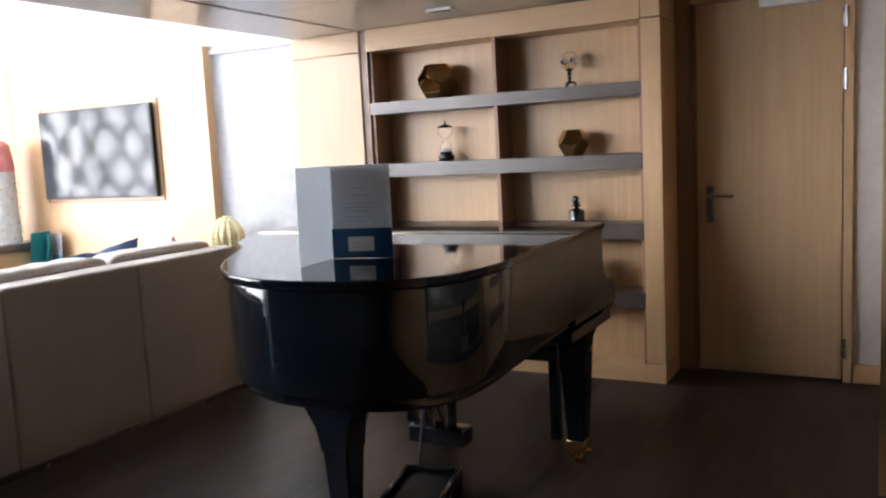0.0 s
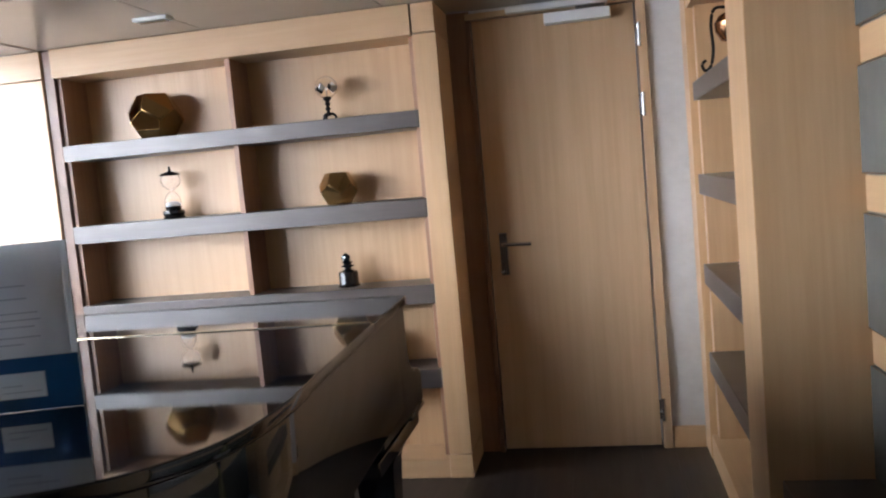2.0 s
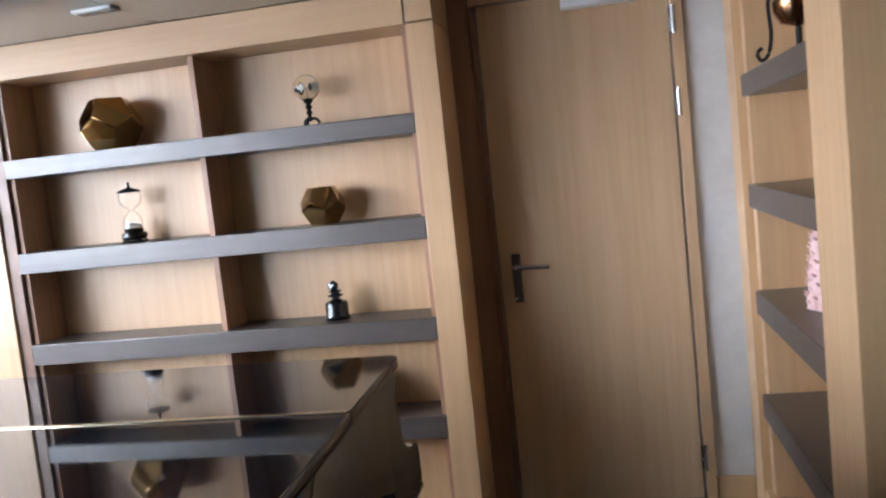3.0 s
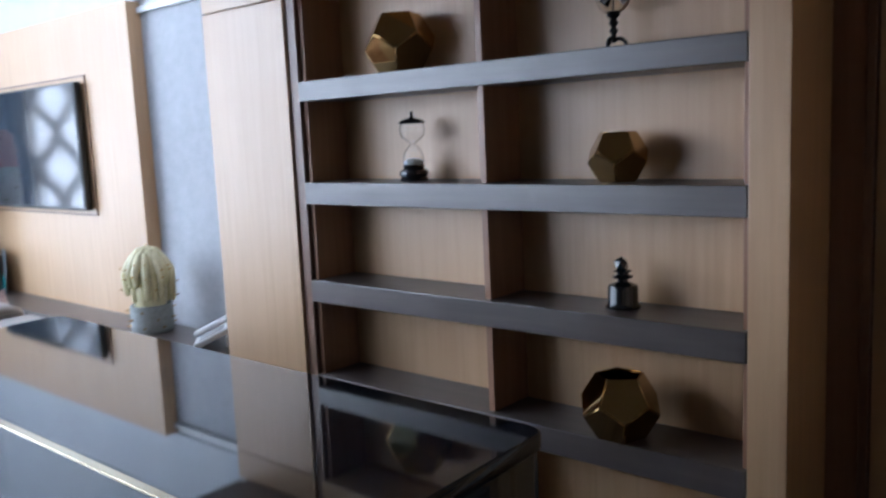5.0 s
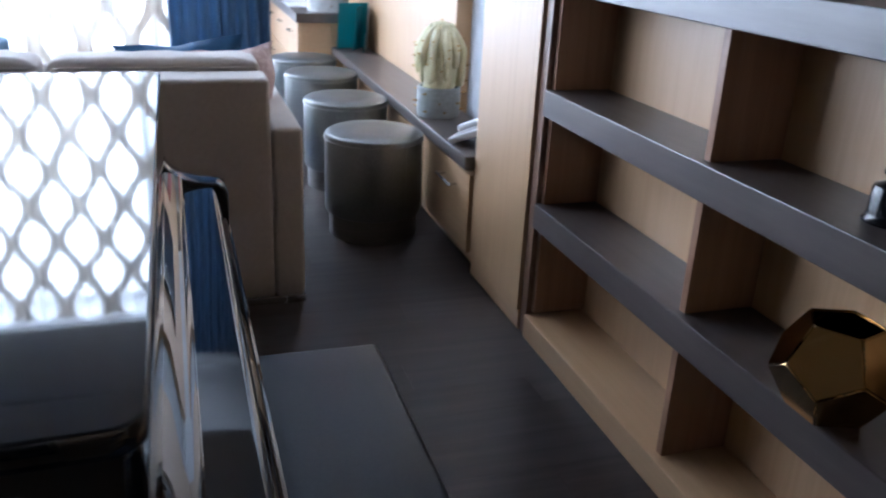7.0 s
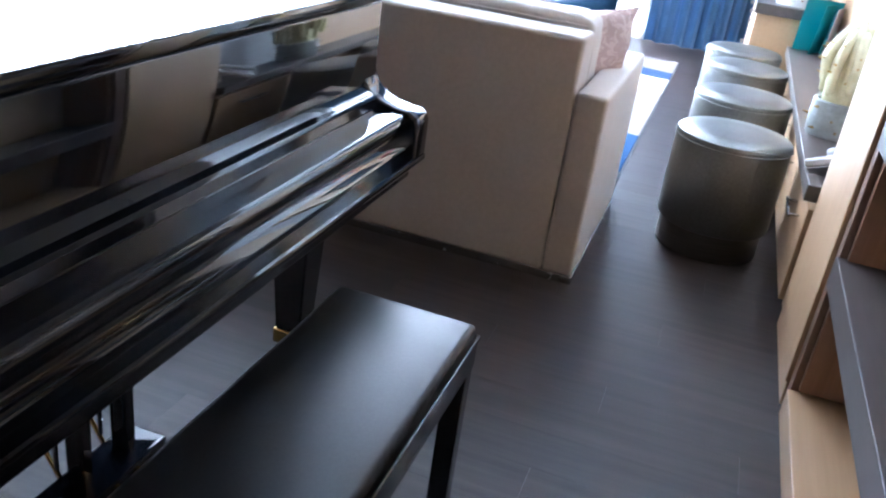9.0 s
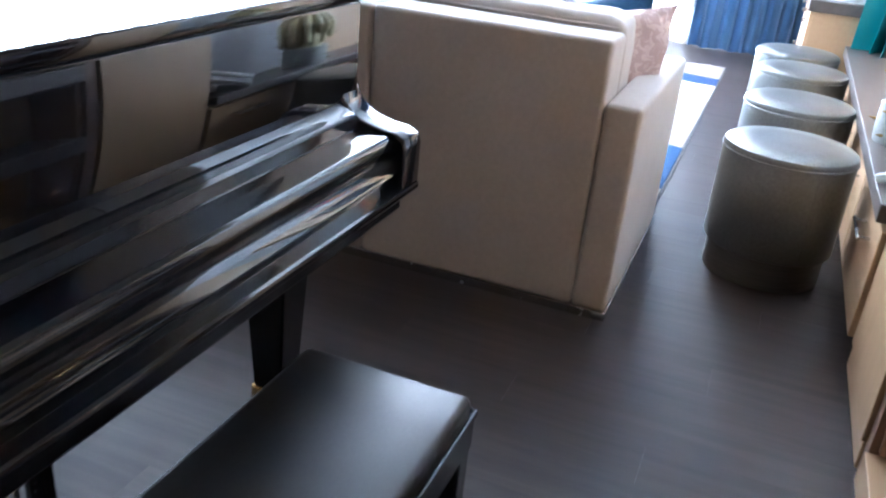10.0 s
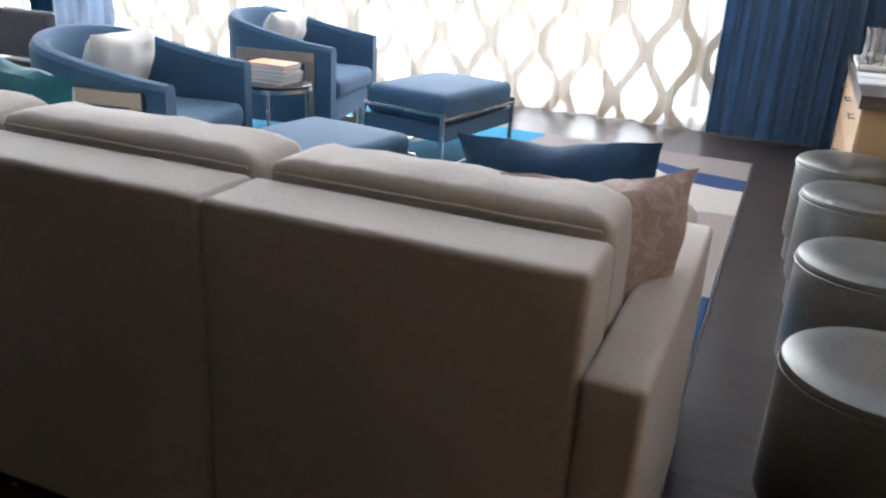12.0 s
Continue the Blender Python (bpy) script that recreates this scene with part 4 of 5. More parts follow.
BX0, BX1, BY0, BY1, BZ = -1.918, -1.118, 3.556, 3.868, 0.468
stool_p = thing("piano_bench", "black piano bench with a padded leather seat", "bench", (-1.50, 3.71, 0))
part("seat", soft_box(BX0 + 0.005, BY0 + 0.005, BZ - 0.054, BX1 - 0.005, BY1 - 0.005, BZ - 0.005, 0.014, 0.0015, 3, 6, 0.006), LEATHER, stool_p, "padded black leather seat")
part("apron", merged(box(BX0, BY0, BZ - 0.107, BX1, BY0 + 0.022, BZ - 0.048, 0.003), box(BX0, BY1 - 0.022, BZ - 0.107, BX1, BY1, BZ - 0.048, 0.003),
     box(BX0, BY0 + 0.022, BZ - 0.107, BX0 + 0.022, BY1 - 0.022, BZ - 0.048, 0.003), box(BX1 - 0.022, BY0 + 0.022, BZ - 0.107, BX1, BY1 - 0.022, BZ - 0.048, 0.003)), LACQUER, stool_p)
part("rim", merged(box(BX0 - 0.003, BY0 - 0.003, BZ - 0.047, BX1 + 0.003, BY0 + 0.004, BZ - 0.034, 0.003), box(BX0 - 0.003, BY1 - 0.004, BZ - 0.047, BX1 + 0.003, BY1 + 0.003, BZ - 0.034, 0.003),
     box(BX0 - 0.003, BY0 + 0.004, BZ - 0.047, BX0 + 0.004, BY1 - 0.004, BZ - 0.034, 0.003), box(BX1 - 0.004, BY0 + 0.004, BZ - 0.047, BX1 + 0.003, BY1 - 0.004, BZ - 0.034, 0.003)), LACQUER, stool_p)
for lx in (BX0 + 0.024, BX1 - 0.024):
    for ly in (BY0 + 0.024, BY1 - 0.024):
        part("leg", box(lx - 0.022, ly - 0.022, 0.0, lx + 0.022, ly + 0.022, BZ - 0.095, 0.004), LACQUER, stool_p)

folder = thing("welcome_folder", "open white card folder with a letter and blue pocket", "folder", (-1.36, 2.28, 1.0))
SPINE, LEFT, RIGHT = Vector((-1.360, 2.283, 0)), Vector((-1.337, 2.085, 0)), Vector((-1.172, 2.335, 0))


def leaf_of(a, b, z0, z1, off, u0=0.0, u1=1.0, t=0.002, lean=0.004):
    d = (b - a)
    nrm = Vector((d.y, -d.x, 0)).normalized()
    if nrm.y > 0:
        nrm = -nrm
    p, q = a + d * u0, a + d * u1
    bm = bmesh.new()
    vs = [bm.verts.new(Vector((c.x, c.y, z)) + nrm * (o - lean * (z - 1.0) * 4)) for o in (off, off + t) for c, z in ((p, z0), (q, z0), (q, z1), (p, z1))]
    for f in ((0, 1, 2, 3), (7, 6, 5, 4), (0, 4, 5, 1), (1, 5, 6, 2), (2, 6, 7, 3), (3, 7, 4, 0)):
        bm.faces.new([vs[i] for i in f])
    bmesh.ops.recalc_face_normals(bm, faces=bm.faces[:])
    return bm


part("left_leaf", leaf_of(SPINE, LEFT, 1.001, 1.290, 0.0), LEAFCARD, folder)
right_leaf = part("right_leaf", leaf_of(SPINE, RIGHT, 1.001, 1.290, 0.0), LEAFCARD, folder)
part("letter", leaf_of(SPINE, RIGHT, 1.020, 1.280, 0.0025, 0.04, 0.95, 0.001), LEAFPAGE, folder, "printed letter")
part("pocket", leaf_of(SPINE, RIGHT, 1.001, 1.094, 0.004), CARDBLUE, folder, "glossy blue pocket")
part("visiting_card", leaf_of(SPINE, RIGHT, 1.024, 1.068, 0.0065, 0.27, 0.70, 0.001), CARD, folder, "small white card")
for k, (z, u0, u1) in enumerate(((1.217, 0.34, 0.62), (1.195, 0.34, 0.62), (1.170, 0.25, 0.7), (1.158, 0.25, 0.72), (1.146, 0.25, 0.66), (1.128, 0.25, 0.7), (1.116, 0.25, 0.55))):
    part("text_line", leaf_of(SPINE, RIGHT, z, z + 0.0022, 0.0038, u0, u1, 0.0004), INK, folder)
for z, u0, u1 in ((1.045, 0.33, 0.5), (1.034, 0.33, 0.66)):
    part("text_line", leaf_of(SPINE, RIGHT, z, z + 0.002, 0.0078, u0, u1, 0.0004), INK, folder)
for z, u0, u1 in ((1.135, 0.25, 0.7), (1.125, 0.3, 0.75), (1.115, 0.3, 0.65), (1.160, 0.42, 0.5)):
    part("text_line", leaf_of(SPINE, LEFT, z, z + 0.002, 0.0022, u0, u1, 0.0004), INK, folder)

# ---- sofa ----
sofa = thing("sofa", "long beige woven sofa with loose back cushions", "sofa", (-3.55, 2.4, 0.0))
SEAMS = (3.774, 3.05, 2.325, 1.60, 0.875)
for k, (b, a) in enumerate(zip(SEAMS, SEAMS[1:])):
    part("back_section", soft_box(-3.305, a + 0.001, 0.030, -3.125, b - 0.001, 0.832, 0.016, 0.003, k, 8), SOFA, sofa)
    part("seat_cushion", soft_box(-4.055, a + 0.004, 0.29, -3.307, b - 0.004, 0.455, 0.045, 0.006, k + 5, 7, 0.012), SOFA, sofa)
    c = soft_box(-3.505, a + 0.006, 0.44, -3.322, b - 0.006, 0.868, 0.022, 0.004, k + 11, 15, 0.008)
    for v in c.verts:
        end = min(v.co.y - a, b - v.co.y) / 0.09
        if v.co.z > 0.77:
            rise = (v.co.z - 0.77) / 0.1
            v.co.z += 0.007 * rise * noise.noise(Vector((v.co.x * 9, v.co.y * 13, k))) - 0.016 * rise * max(0.0, 1 - end) ** 2
            v.co.x += 0.005 * rise * noise.noise(Vector((v.co.y * 16, v.co.z * 9, k + 4.0)))
            v.co.y += (0.010 if v.co.y < (a + b) / 2 else -0.010) * rise * max(0.0, 1 - end)
        v.co.x -= 0.06 * max(0.0, 0.9 - v.co.z)
    cush = part("back_cushion", c, CUSHION, sofa, "plump cream back cushion")
    for px in (-3.3215, -3.512):
        seam = [(px + 0.002 * noise.noise(Vector((u * 9.0, k, 0))), a + 0.03 + (b - a - 0.06) * u, 0.838 + 0.003 * noise.noise(Vector((u * 6.0, k, 3)))) for u in (0, 0.1, 0.2, 0.3, 0.4, 0.5, 0.6, 0.7, 0.8, 0.9, 1)]
        part("piping", tube(seam, 0.0035, 8), SOFA, cush)
for y0, y1 in ((3.775, 3.882), (0.765, 0.874)):
    part("arm", soft_box(-4.04, y0, 0.030, -3.125, y1, 0.664, 0.016, 0.003, y0, 8), SOFA, sofa)
part("seat_base", box(-4.02, 0.88, 0.030, -3.305, 3.77, 0.288, 0.01), SOFA, sofa)
part("base_frame", merged(box(-4.02, 3.845, 0.0, -3.132, 3.884, 0.029, 0.002), box(-4.02, 0.79, 0.0, -3.14, 0.82, 0.029, 0.002), box(-3.165, 0.82, 0.0, -3.132, 3.844, 0.029, 0.002),
     box(-4.02, 0.82, 0.0, -3.99, 3.844, 0.029, 0.002)), STEEL, sofa, "low steel base frame")
chaise = thing("upholstered_block", "low cream upholstered pouffe beyond the sofa arm", "pouffe", (-4.33, 3.5, 0.0))
part("body", soft_box(-4.58, 3.2, 0.05, -4.08, 3.80, 0.57, 0.05, 0.004, 4, 7, 0.01), SOFA, chaise)
for lx in (-4.52, -4.14):
    for ly in (3.26, 3.74):
        part("foot", box(lx - 0.03, ly - 0.03, 0.006, lx + 0.03, ly + 0.03, 0.055, 0.004), IRON, chaise)


def pillow(name, w, h, t, m, material, label, seed):
    ob = solid(name, puff(w, h, t, 20, seed), material, label, "pillow", "scatter pillows")
    ob.matrix_basis = m
    return ob




def leaning(at, right, up):
    """A pose at at, with the pillow's width along right and its height towards up."""
    x = Vector(right).normalized()
    y = Vector(up).cross(x).normalized()
    z = x.cross(y)
    m = Matrix((x, y, z)).transposed().to_4x4()
    m.translation = at
    return m


pillow("throw_pillow", 0.51, 0.44, 0.22, leaning((-3.93, 3.515, 0.643), (0, 0.49, 0.05), (0.12, -0.08, 0.98)), NAVY, "dark blue throw pillow leaning on the sofa cushion", 1)
pillow("throw_pillow", 0.43, 0.43, 0.17, leaning((-3.58, 3.68, 0.665), (-0.6, 0.79, 0.0), (-0.08, 0.12, 0.98)), PINKCLOTH, "dusty pink patterned throw pillow on the sofa", 2)
pillow("throw_pillow", 0.46, 0.44, 0.16, leaning((-3.78, 1.86, 0.685), (0, 0.95, -0.15), (0.12, 0.15, 0.98)), TEALCLOTH, "teal throw pillow on the sofa", 3)

# ---- rug ----
rug = thing("rug", "taupe and cream wool rug with wavy blue bands", "rug", (-5.2, 1.9, 0.0))
part("field", box(-7.65, -0.3, 0.0005, -3.4, 3.85, 0.010, 0.004), WOOLRUG, rug)
part("binding", merged(box(-7.662, -0.312, 0.0005, -3.388, -0.301, 0.007, 0.002), box(-7.662, 3.851, 0.0005, -3.388, 3.862, 0.007, 0.002),
     box(-7.662, -0.30, 0.0005, -7.651, 3.85, 0.007, 0.002), box(-3.399, -0.30, 0.0005, -3.388, 3.85, 0.007, 0.002)), GREYCLOTH, rug, "narrow grey rug binding")

# ---- round stools ----
for sx, sy in ((-3.842, 4.300), (-4.588, 4.318), (-5.355, 4.318), (-5.92, 4.292)):
    s = thing("round_stool", "round grey-green leather stool on a pewter plinth", "stool", (0, 0, 0), "round stools")
    part("body", lathe([(0, 0.108), (0.208, 0.108), (0.215, 0.112), (0.219, 0.122), (0.219, 0.432), (0.217, 0.438), (0, 0.438)], 48), STOOL, s)
    seat = part("seat", lathe([(0, 0.436), (0.214, 0.436), (0.220, 0.443), (0.221, 0.451), (0.216, 0.464), (0.202, 0.473), (0.12, 0.480), (0, 0.482)], 48), STOOL, s)
    part("piping", lathe([(0.215, 0.438), (0.222, 0.4395), (0.224, 0.4425), (0.222, 0.4455), (0.215, 0.447)], 48), STOOL, seat)
    part("plinth", lathe([(0, 0), (0.199, 0), (0.2, 0.004), (0.2, 0.107), (0, 0.107)], 48), STOOLBAND, s, "brushed pewter plinth")
    part("seam", box(0.2175, -0.002, 0.122, 0.2205, 0.002, 0.432, 0.0008), STOOL, s)
    s.matrix_basis = pose(sx, sy, 0, 0, 0, random.uniform(-40, 40))


# ---- tub chairs, ottomans and side table ----
def tub_chair():
    """Faces +y. The shell wraps the seat; its top falls from the back to the arms."""
    ch = thing("tub_chair", "blue velvet tub armchair with a satin steel frame", "armchair", (0, 0, 0), "tub chairs")
    bm = bmesh.new()
    path = [Vector((0.385 * s, y, 0)) for s, y in ((-1, 0.41), (-1, 0.25), (-1, 0.05))]
    arc = [Vector((-0.385 * math.cos(math.pi * k / 14), -0.08 - 0.26 * math.sin(math.pi * k / 14) ** 0.8, 0)) for k in range(15)]
    path = path + arc + [Vector((0.385, y, 0)) for y in (0.05, 0.25, 0.41)]
    n = len(path)
    rings = []
    for i, p in enumerate(path):
        d = (path[min(i + 1, n - 1)] - path[max(i - 1, 0)]).normalized()
        nrm = Vector((-d.y, d.x, 0))
        back = max(0.0, min(1.0, (0.41 - p.y) / 0.75))
        top = 0.64 + 0.155 * back ** 1.4
        t = 0.042
        prof = ((-t, 0.17), (-t, top - 0.03), (-t * 0.6, top - 0.006), (0, top), (t * 0.6, top - 0.006), (t, top - 0.03), (t, 0.17))
        rings.append([bm.verts.new(p + nrm * a + Vector((0, 0, z))) for a, z in prof])
    for a, b in zip(rings, rings[1:]):
        for k in range(len(a)):
            bm.faces.new((a[k], a[(k + 1) % len(a)], b[(k + 1) % len(a)], b[k]))
    bm.faces.new(rings[0][::-1])
    bm.faces.new(rings[-1])
    bmesh.ops.recalc_face_normals(bm, faces=bm.faces[:])
    part("shell", bm, BLUE, ch)
    part("seat_base", soft_box(-0.335, -0.26, 0.17, 0.335, 0.385, 0.31, 0.02, 0.002, 1, 5), BLUE, ch)
    part("seat_cushion", soft_box(-0.332, -0.27, 0.312, 0.332, 0.42, 0.44, 0.045, 0.004, 2, 6, 0.02), BLUE, ch)
    for s in (-1, 1):
        part("side_frame", merged(box(s * 0.424, -0.19, 0.535, s * 0.446, 0.31, 0.60, 0.003), box(s * 0.424, 0.25, 0.012, s * 0.446, 0.31, 0.534, 0.003),
             box(s * 0.424, -0.19, 0.012, s * 0.446, -0.13, 0.534, 0.003), box(s * 0.424, -0.129, 0.012, s * 0.446, 0.249, 0.06, 0.003)), SATIN, ch, "flat satin steel frame")
        part("foot", box(s * 0.28 - 0.015, 0.30, 0.011, s * 0.28 + 0.015, 0.33, 0.175, 0.002), SATIN, ch)
    return ch


def scatter(x, y, z, turn, seed):
    pillow("lumbar_pillow", 0.50, 0.36, 0.17, pose(x, y, z, -18, 0, turn), OFFWHITE, "off-white pillow resting in the blue tub chair", seed)


chair = tub_chair()
chair.matrix_basis = pose(-5.08, 1.105, 0, 0, 0, 11)
copy_thing(chair, pose(-6.63, 1.02, 0, 0, 0, 9))
scatter(-5.11, 0.99, 0.62, 7, 4)
scatter(-6.65, 0.91, 0.62, 5, 5)


def ottoman():
    ot = thing("ottoman", "square blue velvet ottoman in a polished steel frame", "ottoman", (0, 0, 0), "ottomans")
    part("cushion", soft_box(-0.40, -0.29, 0.27, 0.40, 0.29, 0.44, 0.045, 0.003, 7, 7, 0.015), BLUE, ot)
    part("base", box(-0.395, -0.285, 0.17, 0.395, 0.285, 0.268, 0.008), BLUE, ot)
    for s in (-1, 1):
        part("leg_frame", merged(box(s * 0.405, -0.298, 0.011, s * 0.42, -0.268, 0.34, 0.002), box(s * 0.405, 0.268, 0.011, s * 0.42, 0.298, 0.34, 0.002),
             box(s * 0.405, -0.268, 0.011, s * 0.42, 0.268, 0.03, 0.002), box(s * 0.405, -0.268, 0.32, s * 0.42, 0.268, 0.34, 0.002)), STEEL, ot, "polished steel frame")
        part("rail", box(-0.405, s * 0.285, 0.30, 0.405, s * 0.298, 0.318, 0.002), STEEL, ot)
        part("rail", box(-0.405, s * 0.272, 0.011, 0.405, s * 0.292, 0.028, 0.002), STEEL, ot)
    return ot


ott = ottoman()
ott.matrix_basis = pose(-5.03, 2.10, 0, 0, 0, -8)
copy_thing(ott, pose(-6.75, 2.0, 0, 0, 0, -10))

table = thing("side_table", "small round glass side table on steel legs", "side table", (-5.84, 1.39, 0.0))
part("top", lathe([(0, 0.478), (0.195, 0.478), (0.2, 0.483), (0.2, 0.488), (0.195, 0.492), (0, 0.492)], 40, (-5.84, 1.39, 0)), BLACK, table, "dark glass top")
part("ring", lathe([(0.188, 0.455), (0.202, 0.455), (0.202, 0.477), (0.188, 0.477), (0.188, 0.455)], 40, (-5.84, 1.39, 0)), STEEL, table)
for k in range(3):
    a = 2 * math.pi * k / 3 + 0.4
    part("leg", tube([(-5.84 + 0.19 * math.cos(a), 1.39 + 0.19 * math.sin(a), 0.010), (-5.84 + 0.19 * math.cos(a), 1.39 + 0.19 * math.sin(a), 0.46)], 0.009, 10), STEEL, table)
for k, (m, lab) in enumerate(zip((2, 1, 2, 1, 0), ("grey magazine", "cream magazine", "grey book", "cream book", "orange book"))):
    z = 0.4925 + k * 0.021
    bk = thing("book", lab + " in a pile on the side table", "book", (-5.84, 1.39, z), "books on the side table")
    w, t = 0.10 - 0.004 * k, 0.008 * (k % 3 - 1)
    part("cover", merged(box(-5.84 - w, 1.39 - 0.13 + t, z, -5.84 + w, 1.39 + 0.12 + t, z + 0.002, 0.0005), box(-5.84 - w, 1.39 - 0.13 + t, z + 0.018, -5.84 + w, 1.39 + 0.12 + t, z + 0.02, 0.0005),
         box(-5.84 - w, 1.39 - 0.13 + t, z + 0.002, -5.84 - w + 0.003, 1.39 + 0.12 + t, z + 0.018, 0.0005)), BOOKS[m], bk)
    part("paper_block", box(-5.84 - w + 0.003, 1.39 - 0.126 + t, z + 0.002, -5.84 + w - 0.004, 1.39 + 0.116 + t, z + 0.018, 0.0005), PAGE, bk)

DX, DY = -5.55, -0.16
seat2 = thing("dining_chair", "grey upholstered chair with dark wooden legs", "chair", (DX, DY, 0))
part("seat", soft_box(DX - 0.52, DY - 0.25, 0.36, DX - 0.03, DY + 0.27, 0.46, 0.03, 0.003, 2, 5), GREYCLOTH, seat2)
part("backrest", soft_box(DX - 0.03, DY - 0.27, 0.50, DX + 0.05, DY + 0.28, 0.765, 0.02, 0.003, 3, 5), GREYCLOTH, seat2)
for lx, top in ((DX - 0.48, 0.37), (DX + 0.01, 0.52)):
    for ly in (DY - 0.22, DY + 0.24):
        part("leg", box(lx - 0.022, ly - 0.022, 0.0, lx + 0.022, ly + 0.022, top, 0.003), IRON, seat2)


# ---- ornaments on the shelves ----
def dodecahedron(a, open_top=False):
    """Stands on one face, edge length a."""
    g = (1 + 5 ** 0.5) / 2
    pts = [Vector((x, y, z)) for x in (-1, 1) for y in (-1, 1) for z in (-1, 1)]
    for s in (-1, 1):
        for t in (-1, 1):
            pts += [Vector((0, s / g, t * g)), Vector((s / g, t * g, 0)), Vector((s * g, 0, t / g))]
    nrm = Vector((1, 0, g)).normalized()
    q = nrm.rotation_difference(Vector((0, 0, 1)))
    k = a / (2 / g)
    bm = bmesh.new()
    for p in pts:
        bm.verts.new(q @ p * k)
    bmesh.ops.convex_hull(bm, input=bm.verts[:])
    bmesh.ops.dissolve_limit(bm, angle_limit=0.02, verts=bm.verts[:], edges=bm.edges[:])
    high = max(bm.faces, key=lambda f: f.calc_center_median().z)
    e = high.edges[0]
    mid = (e.verts[0].co + e.verts[1].co) / 2
    bm.transform(Matrix.Rotation(-math.pi / 2 - math.atan2(mid.y, mid.x), 4, 'Z'))
    low = min(v.co.z for v in bm.verts)
    for v in bm.verts:
        v.co.z -= low
    bmesh.ops.recalc_face_normals(bm, faces=bm.faces[:])
    if open_top:
        top = max(bm.faces, key=lambda f: f.calc_center_median().z)
        bmesh.ops.delete(bm, geom=[top], context='FACES_ONLY')
        bmesh.ops.solidify(bm, geom=bm.faces[:], thickness=0.006)
    bmesh.ops.bevel(bm, geom=bm.edges[:], offset=0.0035, segments=2, affect='EDGES')
    for f in bm.faces:
        f.material_index = 1 if f.calc_area() > 0.25 * a * a else 0
    return bm


for x, y, z, a, turn, opened, lab in ((-2.268, 4.70, 1.63, 0.093, 35, False, "large dark gold faceted ornament on the shelf"),
                                      (-1.412, 4.69, 1.251, 0.066, 22, False, "small dark gold faceted ornament on the shelf"),
                                      (-1.388, 4.636, 0.495, 0.087, 35, True, "open dark gold faceted vase on the low shelf")):
    ob = solid("faceted_vase", dodecahedron(a, True), BRASS, lab, "vase", "gold faceted vases")
    ob.matrix_basis = pose(x, y, z, 0, 0, turn)

hg = thing("hourglass", "glass sand timer with black turned ends", "hourglass", (-2.239, 4.71, 1.251))
H0 = (-2.239, 4.71, 1.251)
part("base", lathe([(0, 0), (0.05, 0), (0.052, 0.006), (0.046, 0.014), (0.052, 0.024), (0.05, 0.036), (0.036, 0.044), (0.04, 0.052), (0.034, 0.058), (0, 0.058)], 32, H0), BLACK, hg)
part("glass", lathe([(0.036, 0.056), (0.038, 0.075), (0.035, 0.097), (0.021, 0.119), (0.006, 0.130), (0.020, 0.140), (0.040, 0.157), (0.046, 0.180), (0.041, 0.204),
                     (0.039, 0.203), (0.044, 0.180), (0.038, 0.158), (0.019, 0.142), (0.0045, 0.130), (0.020, 0.117), (0.033, 0.097), (0.036, 0.075), (0.034, 0.058), (0.036, 0.056)], 32, H0), THIN, hg)
part("sand", lathe([(0, 0.0585), (0.0335, 0.0585), (0.034, 0.068), (0.020, 0.077), (0, 0.080)], 24, H0), PAGE, hg)
part("cap", lathe([(0, 0.203), (0.046, 0.203), (0.050, 0.206), (0.040, 0.214), (0.014, 0.222), (0.006, 0.226), (0.005, 0.245), (0, 0.247)], 32, H0), BLACK, hg)

rm = thing("radiometer", "glass globe light-mill on a small bronze tripod", "ornament", (-1.43, 4.71, 1.63))
R0 = (-1.43, 4.71, 1.63)
part("stem", lathe([(0.006, 0.022), (0.010, 0.03), (0.007, 0.045), (0.013, 0.055), (0.007, 0.066), (0.014, 0.078), (0.008, 0.088), (0.020, 0.100), (0.016, 0.106)], 24, R0), IRON, rm)
for k in range(3):
    a = 2 * math.pi * k / 3 + 0.5
    part("foot", tube(smooth_line([(R0[0], R0[1], R0[2] + 0.03), (R0[0] + 0.02 * math.cos(a), R0[1] + 0.02 * math.sin(a), R0[2] + 0.032), (R0[0] + 0.034 * math.cos(a), R0[1] + 0.034 * math.sin(a), R0[2] + 0.018), (R0[0] + 0.03 * math.cos(a), R0[1] + 0.03 * math.sin(a), R0[2] + 0.006)], 5), 0.006, 8), IRON, rm)
GZ = 0.152
part("globe", lathe([(0.012, 0.105), (0.018, 0.112)] + [(0.05 * math.sin(math.pi * k / 20), GZ - 0.05 * math.cos(math.pi * k / 20)) for k in range(3, 20)] + [(0, GZ + 0.05), (0, GZ + 0.0488)]
     + [(0.0488 * math.sin(math.pi * k / 20), GZ - 0.0488 * math.cos(math.pi * k / 20)) for k in range(19, 2, -1)] + [(0.0165, 0.112), (0.0105, 0.105), (0.012, 0.105)], 32, R0), THIN, rm)
part("needle", tube([(R0[0], R0[1], R0[2] + 0.104), (R0[0], R0[1], R0[2] + 0.152)], 0.0015, 6), STEEL, rm)
